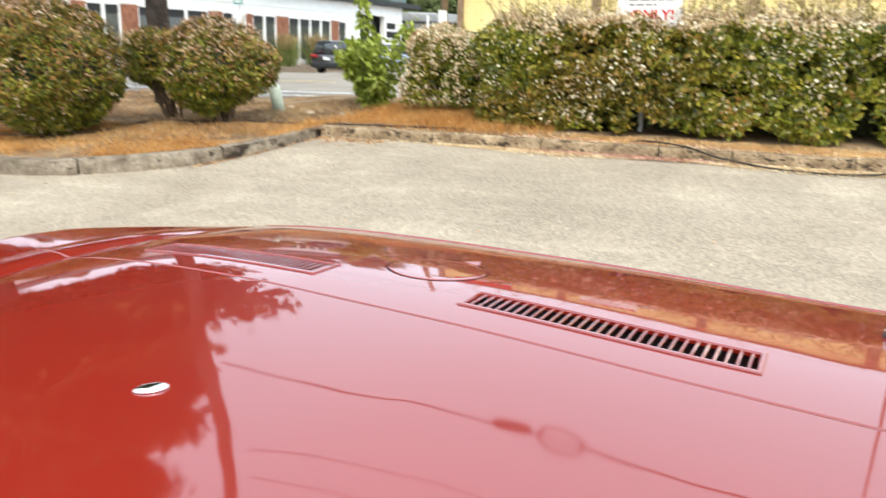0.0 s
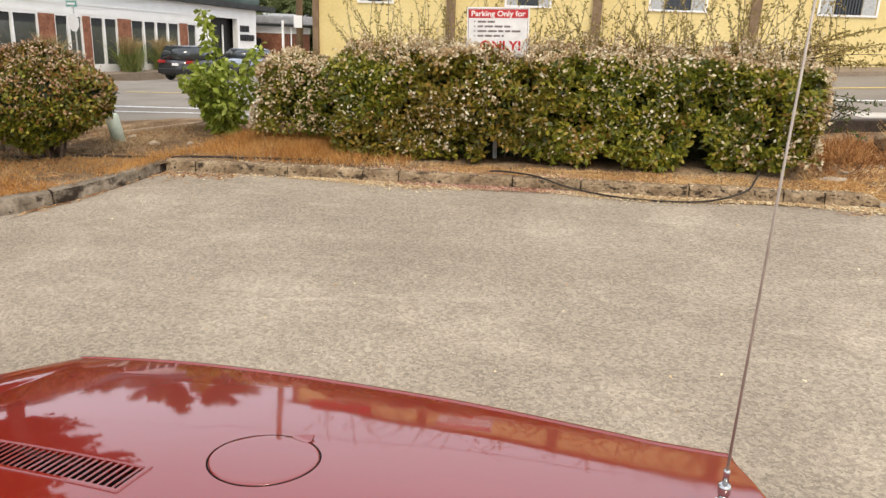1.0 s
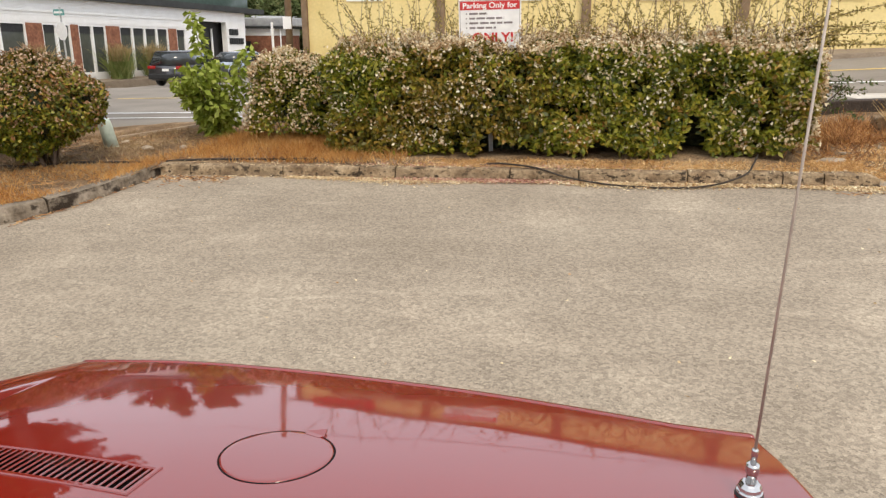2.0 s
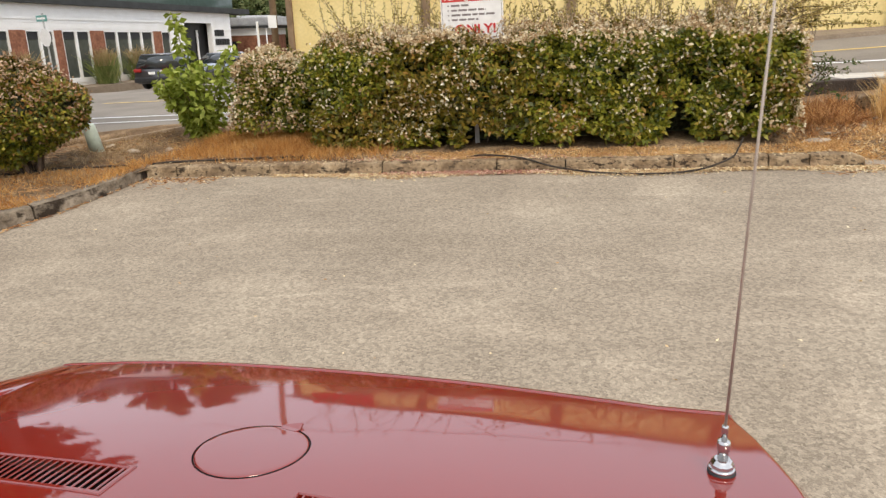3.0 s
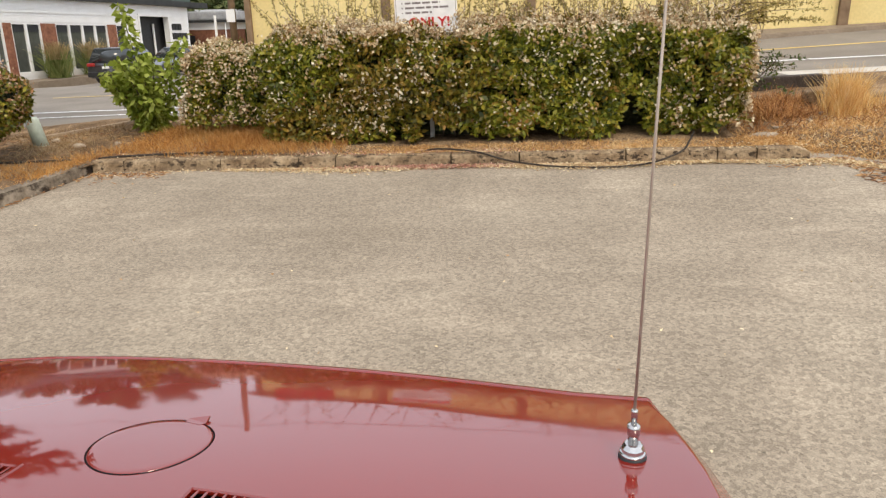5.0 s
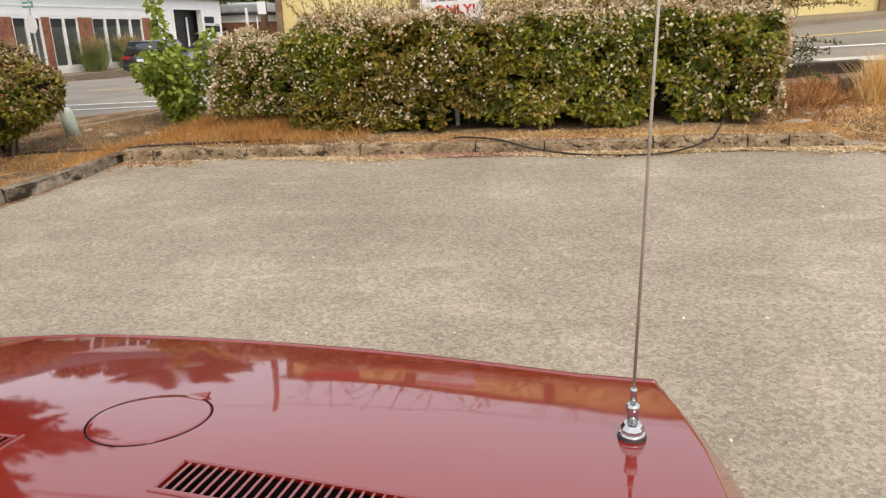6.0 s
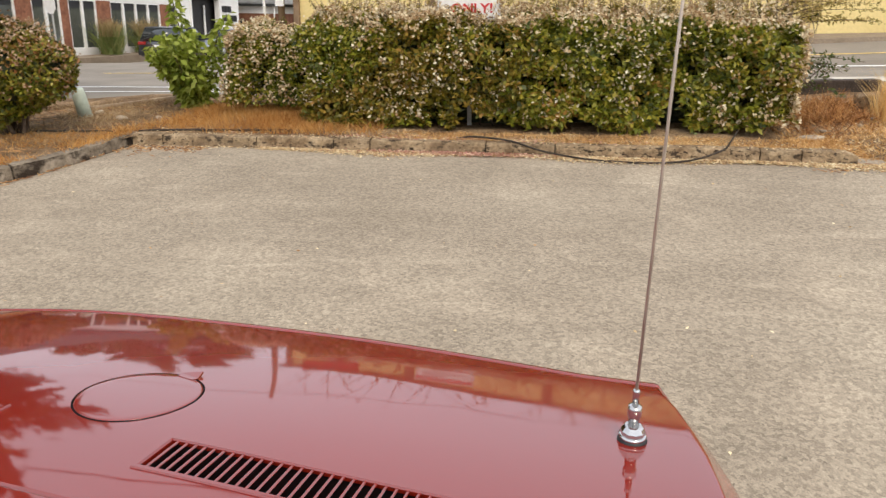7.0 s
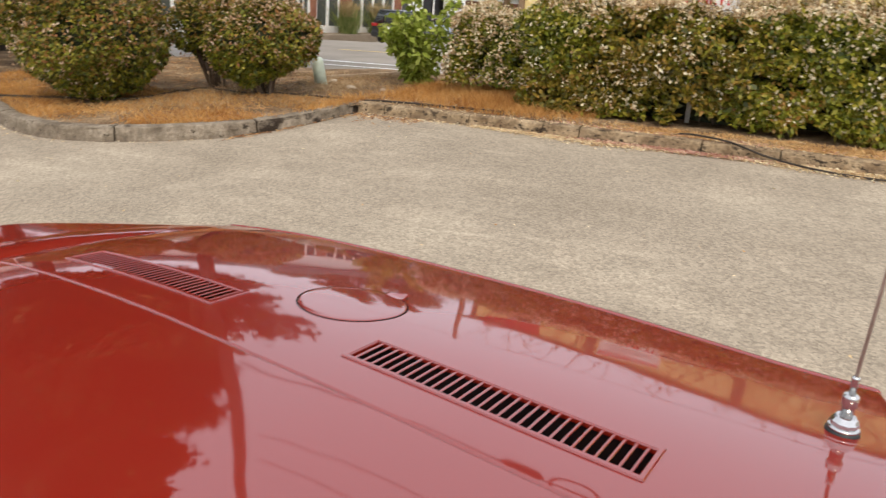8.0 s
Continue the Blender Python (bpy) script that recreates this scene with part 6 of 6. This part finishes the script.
def build_far_car(m, paint, label, suv):
    car = thing("parked_car", m, label, "car", "cars parked across the road")
    h = 1.66 if suv else 1.45
    belt = 1.02 if suv else 0.92
    ln = 2.35
    side = [(-ln, 0.42), (-ln + 0.03, 0.75), (-ln + 0.1, belt + 0.02), (ln * 0.42, belt), (ln - 0.15, belt - 0.16), (ln, 0.62), (ln - 0.03, 0.35), (-ln + 0.1, 0.3)]
    glass = [(-ln + 0.12, belt), (-ln + (0.38 if suv else 0.75), h - 0.05), (ln * 0.05, h - 0.03), (ln * 0.4, belt)]
    roof = [(-ln + (0.34 if suv else 0.7), h - 0.06), (-ln + (0.5 if suv else 0.9), h), (0, h), (ln * 0.08, h - 0.05)]

    def prism(pts, w0, w1, zt, zb, bevel=0.05):
        bm = bmesh.new()
        w = lambda z: w0 + (w1 - w0) * (z - zb) / max(zt - zb, 1e-6)
        a = [bm.verts.new((-w(z), x, z)) for x, z in pts]
        b = [bm.verts.new((w(z), x, z)) for x, z in pts]
        bm.faces.new(a)
        bm.faces.new(b[::-1])
        for k in range(len(pts)):
            bm.faces.new((a[k], b[k], b[(k + 1) % len(pts)], a[(k + 1) % len(pts)]))
        bmesh.ops.recalc_face_normals(bm, faces=bm.faces)
        bmesh.ops.bevel(bm, geom=list(bm.edges), offset=bevel, segments=2, affect="EDGES")
        return bm

    part("body", prism(side, 0.93, 0.93, belt, 0.3, 0.07), paint, car, "", True)
    part("cabin_glass", prism(glass, 0.88, 0.68, h, belt, 0.02), WINDOW, car, "dark car glass", True)
    part("car_roof", prism(roof + [(ln * 0.02, h - 0.09), (-ln + 0.45, h - 0.1)], 0.72, 0.68, h, h - 0.1, 0.03), paint, car, "", True)
    part("bumper", boxed(-0.9, 0.9, -ln - 0.06, -ln + 0.12, 0.36, 0.6, 0.05), BLACK, car)
    part("front_bumper", boxed(-0.88, 0.88, ln - 0.12, ln + 0.06, 0.3, 0.55, 0.05), paint, car)
    part("number_plate", boxed(-0.16, 0.16, -ln - 0.03, -ln + 0.02, 0.74, 0.86), WHITE, car, "plain pale plate")
    for s in (-1, 1):
        part("tail_lamp", boxed(s * 0.72 - 0.18, s * 0.72 + 0.18, -ln - 0.02, -ln + 0.12, 0.84, 0.99, 0.03), LAMP_RED, car, "red tail lamp")
        part("head_lamp", boxed(s * 0.7 - 0.17, s * 0.7 + 0.17, ln - 0.2, ln - 0.01, 0.62, 0.76, 0.03), LENS, car, "clear head lamp")
        part("wing_mirror", boxed(s * 1.0 - 0.09, s * 1.0 + 0.07, ln * 0.28, ln * 0.28 + 0.1, belt, belt + 0.13, 0.03), paint, car)
        for v in (-1.38, 1.42):
            r = 0.37 if suv else 0.33
            wheel = part("wheel", lathe([(0.2, -0.11), (r - 0.03, -0.115), (r, -0.07), (r, 0.07), (r - 0.03, 0.115), (0.2, 0.11)], 28), RUBBER, car, "black tyre", True)
            wheel.matrix_local = Matrix.Translation((s * 0.84, v, r)) @ Matrix.Rotation(radians(90), 4, "Y")
            part("rim", lathe([(0.04, -0.12), (0.2, -0.105), (0.22, 0), (0.2, 0.105), (0.04, 0.12)], 20), GALV, wheel, "alloy rim", True)


build_far_car(pose(-19.5, 33.9, -0.82, 0, 0, 2), CAR_BLACK, "dark grey estate car parked with its tail to the road", True)
build_far_car(pose(-19.75, 38.9, -0.8, 0, 0, 172), CAR_BLUE, "silvery blue saloon car parked beside the white building", False)


def build_tuft(x, y, z, h, n, seed):
    rng = np.random.default_rng(seed)
    feet = np.stack([rng.normal(size=n) * 0.2 + x, rng.normal(size=n) * 0.2 + y, np.full(n, z)], 1)
    blades("ornamental_grass", rng, feet, h * 0.85, 0.03, 0.3, TALL_GRASS, "clump of green ornamental grass before the windows", "grass clump")
    k = n // 2
    blades("grass_plume", rng, feet[:k] + [0, 0, h * 0.55], h * 0.55, 0.04, 0.35, PLUME, "golden plumes of ornamental grass", "grass clump")


FACADE = Matrix.Translation((-23.9, 44, 0)) @ Matrix.Rotation(radians(-5.7), 4, "Z")
for k, sy in enumerate((-9.2, -6.5, -14.4, -19.0)):
    at = FACADE @ Vector((0.8, sy, 0))
    build_tuft(at.x, at.y, -0.66, 1.6, 700, 60 + k)


def build_street_sign():
    s = thing("street_sign_post", pose(-21.4, 27.5, -0.45, 0, 0, -20), "grey post with a sign back and a green name plate", "street sign")
    part("post", tube([(0, 0, 0), (0, 0, 3.1)], 0.035, 10), GALV, s)
    part("stop_sign_back", lathe([(0.38, -0.01), (0.38, 0.01)], 8), SIGN_WHITE, s, "pale grey back of an octagonal sign").matrix_local = Matrix.Translation((0, -0.04, 2.15)) @ Matrix.Rotation(radians(90), 4, "X") @ Matrix.Rotation(radians(22.5), 4, "Z")
    part("name_plate", boxed(-0.45, 0.25, -0.02, 0.02, 2.78, 3.02), STREET_GREEN, s, "green name plate")
    part("name_bar", boxed(-0.38, 0.18, -0.03, -0.02, 2.86, 2.94), WHITE, s, "white bar")


build_street_sign()


def build_utility_pole(name, x, y, z, top, r, arms, label, notice=False, lean=0.04, mat=TIMBER):
    pole = thing(name, pose(x, y, z), label, "utility pole")
    part("pole", tube([(0, 0, 0), (lean * 0.5, 0, top * 0.5), (lean, 0.02, top)], [r, r * 0.9, r * 0.72], 14), mat, pole, "weathered timber pole", True)
    for h, w in arms:
        part("crossarm", boxed(-w, w, -0.06, 0.06, h - 0.06, h + 0.06, 0.01), TIMBER, pole)
        for s in (-0.92, -0.4, 0.4, 0.92):
            part("insulator", lathe([(0.03, 0), (0.05, 0.03), (0.03, 0.08), (0.045, 0.11), (0.02, 0.16)], 10, (s * w, 0, h + 0.06)), GALV, pole)
    if notice:
        part("notice", boxed(-0.2, 0.2, -r - 0.03, -r + 0.02, 2.1, 2.65), WHITE, pole, "pale paper notice")
    return pole


build_utility_pole("utility_pole", -13.6, 32.7, -0.25, 9.5, 0.17, (), "timber utility pole with a notice beside the road", True)
post = thing("marker_post", pose(-14.3, 32.4, -0.3), "thin white marker post beside the road", "post")
part("post", tube([(0, 0, 0), (0, 0, 2.45)], 0.06, 10), WHITE, post)


def build_tree(x, y, z, trunk_r, height, crown, count, leaf, seed, label, mat=None, droop=0.2, limbs=46, flat=1.0):
    """A tapered trunk with limbs, and a ragged crown of many leaf clumps. crown: rings of height, reach."""
    rng = np.random.default_rng(seed)
    tree = thing("tree", pose(x, y, z), label, "tree")
    part("trunk", tube([(0, 0, -0.1), (0.05, 0.02, height * 0.3), (-0.05, 0.05, height * 0.65), (0, 0, height * 0.95)], [trunk_r * 1.15, trunk_r, trunk_r * 0.65, trunk_r * 0.15], 14), BARK, tree, "dark bark trunk", True)
    bms, p, n = [], [], []
    hs = [c[0] for c in crown]
    for k in range(limbs):
        h = rng.uniform(hs[0], hs[-1] * 0.96)
        reach = np.interp(h, hs, [c[1] for c in crown]) * rng.uniform(0.55, 1.08)
        a = rng.uniform(0, 6.283)
        d = Vector((math.cos(a), math.sin(a), 0))
        start = Vector((0, 0, h * rng.uniform(0.8, 0.97)))
        end = d * reach + Vector((0, 0, h - droop * reach * rng.uniform(0.2, 1)))
        mid = start.lerp(end, 0.5) + Vector((0, 0, 0.12 * reach))
        bms.append(tube([start, mid, end], [trunk_r * 0.28, trunk_r * 0.16, 0.015], 6))
        m = count // limbs
        t = rng.random(m) ** 0.6
        base = np.array([start.lerp(mid, q * 2) if q < 0.5 else mid.lerp(end, q * 2 - 1) for q in t])
        clump = rng.integers(0, 9, m)
        offs = rng.normal(size=(9, 3)) * [reach * 0.16 * flat, reach * 0.16 * flat, reach * 0.12 * flat]
        p.append(base + offs[clump] + rng.normal(size=(m, 3)) * [0.16, 0.16, 0.13 * flat])
        n.append(np.tile(np.array([d.x, d.y, -0.3]), (m, 1)))
    part("limbs", merge(*bms), BARK, tree, "dark limbs", True)
    v, f = leaf_arrays(rng, np.concatenate(p), unit(np.concatenate(n)), leaf, leaf * 0.55, 1.1, 0.2)
    quads("crown", v, f, mat or TREE_LEAF, tree, "ragged green crown with gaps")


build_tree(-12.1, 7.9, 0.3, 0.24, 13.5, ((3.3, 3.7), (4.1, 5.1), (4.9, 4.9), (5.8, 4.1), (6.8, 3.4), (7.8, 2.9), (9.6, 1.8), (13.5, 0.4)), 230000, 0.26, 71, "tall dark green street tree with a ragged crown", droop=0.06, limbs=170, flat=0.5)
for k, (x, y, h, r) in enumerate(((-46, 60, 11, 5), (-41, 62, 13, 5), (-37, 61, 14.5, 5.5), (-33, 63, 13, 4.8), (-42, 96, 9, 4), (-15, 74, 10, 4), (-20, 66, 7, 3), (-9.5, 62, 8, 3.2), (-52, 40, 11, 4.5), (-25.5, 70, 9, 4))):
    build_tree(x, y, -1.0, 0.25, h, ((1.5, r * 0.8), (h * 0.45, r), (h * 0.75, r * 0.8), (h, r * 0.25)), 12000, 0.42, 80 + k, "distant green tree behind the buildings", mat=HAZY_LEAF)
for k, (x, y, h, r) in enumerate(((-23.3, 58.6, 2.9, 0.9), (-22.2, 58.4, 3.0, 0.9), (-21.0, 58.6, 2.8, 0.9))):
    build_tree(x, y, -0.9, 0.08, h, ((0.3, r * 0.8), (h * 0.5, r), (h * 0.8, r * 0.8), (h, r * 0.3)), 4000, 0.2, 95 + k, "green bush beside the annex", mat=HAZY_LEAF)


def build_hill():
    xs = np.linspace(-260, 200, 70)
    v = []
    for x in xs:
        top = 16 + 9 * noise.noise(Vector((x * 0.012, 4, 0))) + 3 * noise.noise(Vector((x * 0.06, 2, 0)))
        for t, hh in ((0, -3), (0.35, 0.5), (0.7, 0.85), (1, 1)):
            v.append((x, 190 + 60 * t, hh * top if hh > 0 else hh))
    f = [(4 * i + k, 4 * i + 4 + k, 4 * i + 5 + k, 4 * i + 1 + k) for i in range(len(xs) - 1) for k in range(3)]
    tagged(sheet("backdrop", v, f, TREE_LEAF, smooth=True), "hazy wooded hill on the horizon", "hill", kind="structure")


build_hill()


def wire(name, a, b, sag, r, label):
    a, b = Vector(a), Vector(b)
    pts = [a.lerp(b, t) - Vector((0, 0, sag * 4 * t * (1 - t))) for t in np.linspace(0, 1, 24)]
    return tagged(part(name, tube(pts, r, 6), RUBBER, None, smooth=True), label, "wire", "overhead wires")


build_utility_pole("utility_pole", -7.35, 7.95, 0.35, 10.8, 0.145, (), "dark timber utility pole rising behind the shrubs", lean=-0.3, mat=BARK)
cable = wire("overhead_cable", (-7.3, 8.1, 5.85), (14, 6.6, 5.9), 0.12, 0.02, "black overhead cable with a splice box and a coil")
wire("overhead_wire", (-7.2, 8.1, 7.7), (14, 7.4, 7.8), 0.15, 0.009, "thin black overhead wire")
wire("overhead_wire", (-7.2, 8.1, 8.5), (14, 7.6, 8.6), 0.15, 0.009, "thin black overhead wire")
wire("overhead_wire", (-7.3, 9.0, 10.4), (14, 8.6, 10.6), 0.2, 0.008, "thin black overhead wire")
wire("overhead_wire", (-13.6, 32.7, 8.7), (40, 27, 9.4), 0.4, 0.02, "black overhead wire across the road")
wire("overhead_wire", (-13.6, 32.7, 8.7), (-60, 24, 7.4), 0.5, 0.02, "black overhead wire across the road")
part("splice_box", tube([(-2.31, 7.75, 5.74), (-2.24, 7.74, 5.74), (-1.86, 7.72, 5.74), (-1.8, 7.71, 5.74)], [0.05, 0.085, 0.085, 0.05], 12), RUBBER, cable, "dark splice box", True)
part("cable_coil", tube([(-1.42 + 0.27 * math.cos(a), 7.69 - 0.03 * math.sin(a), 5.76 + 0.2 * math.sin(a)) for a in np.linspace(0, 6.2832, 33)], 0.021, 6), RUBBER, cable, "loop of spare cable", True)
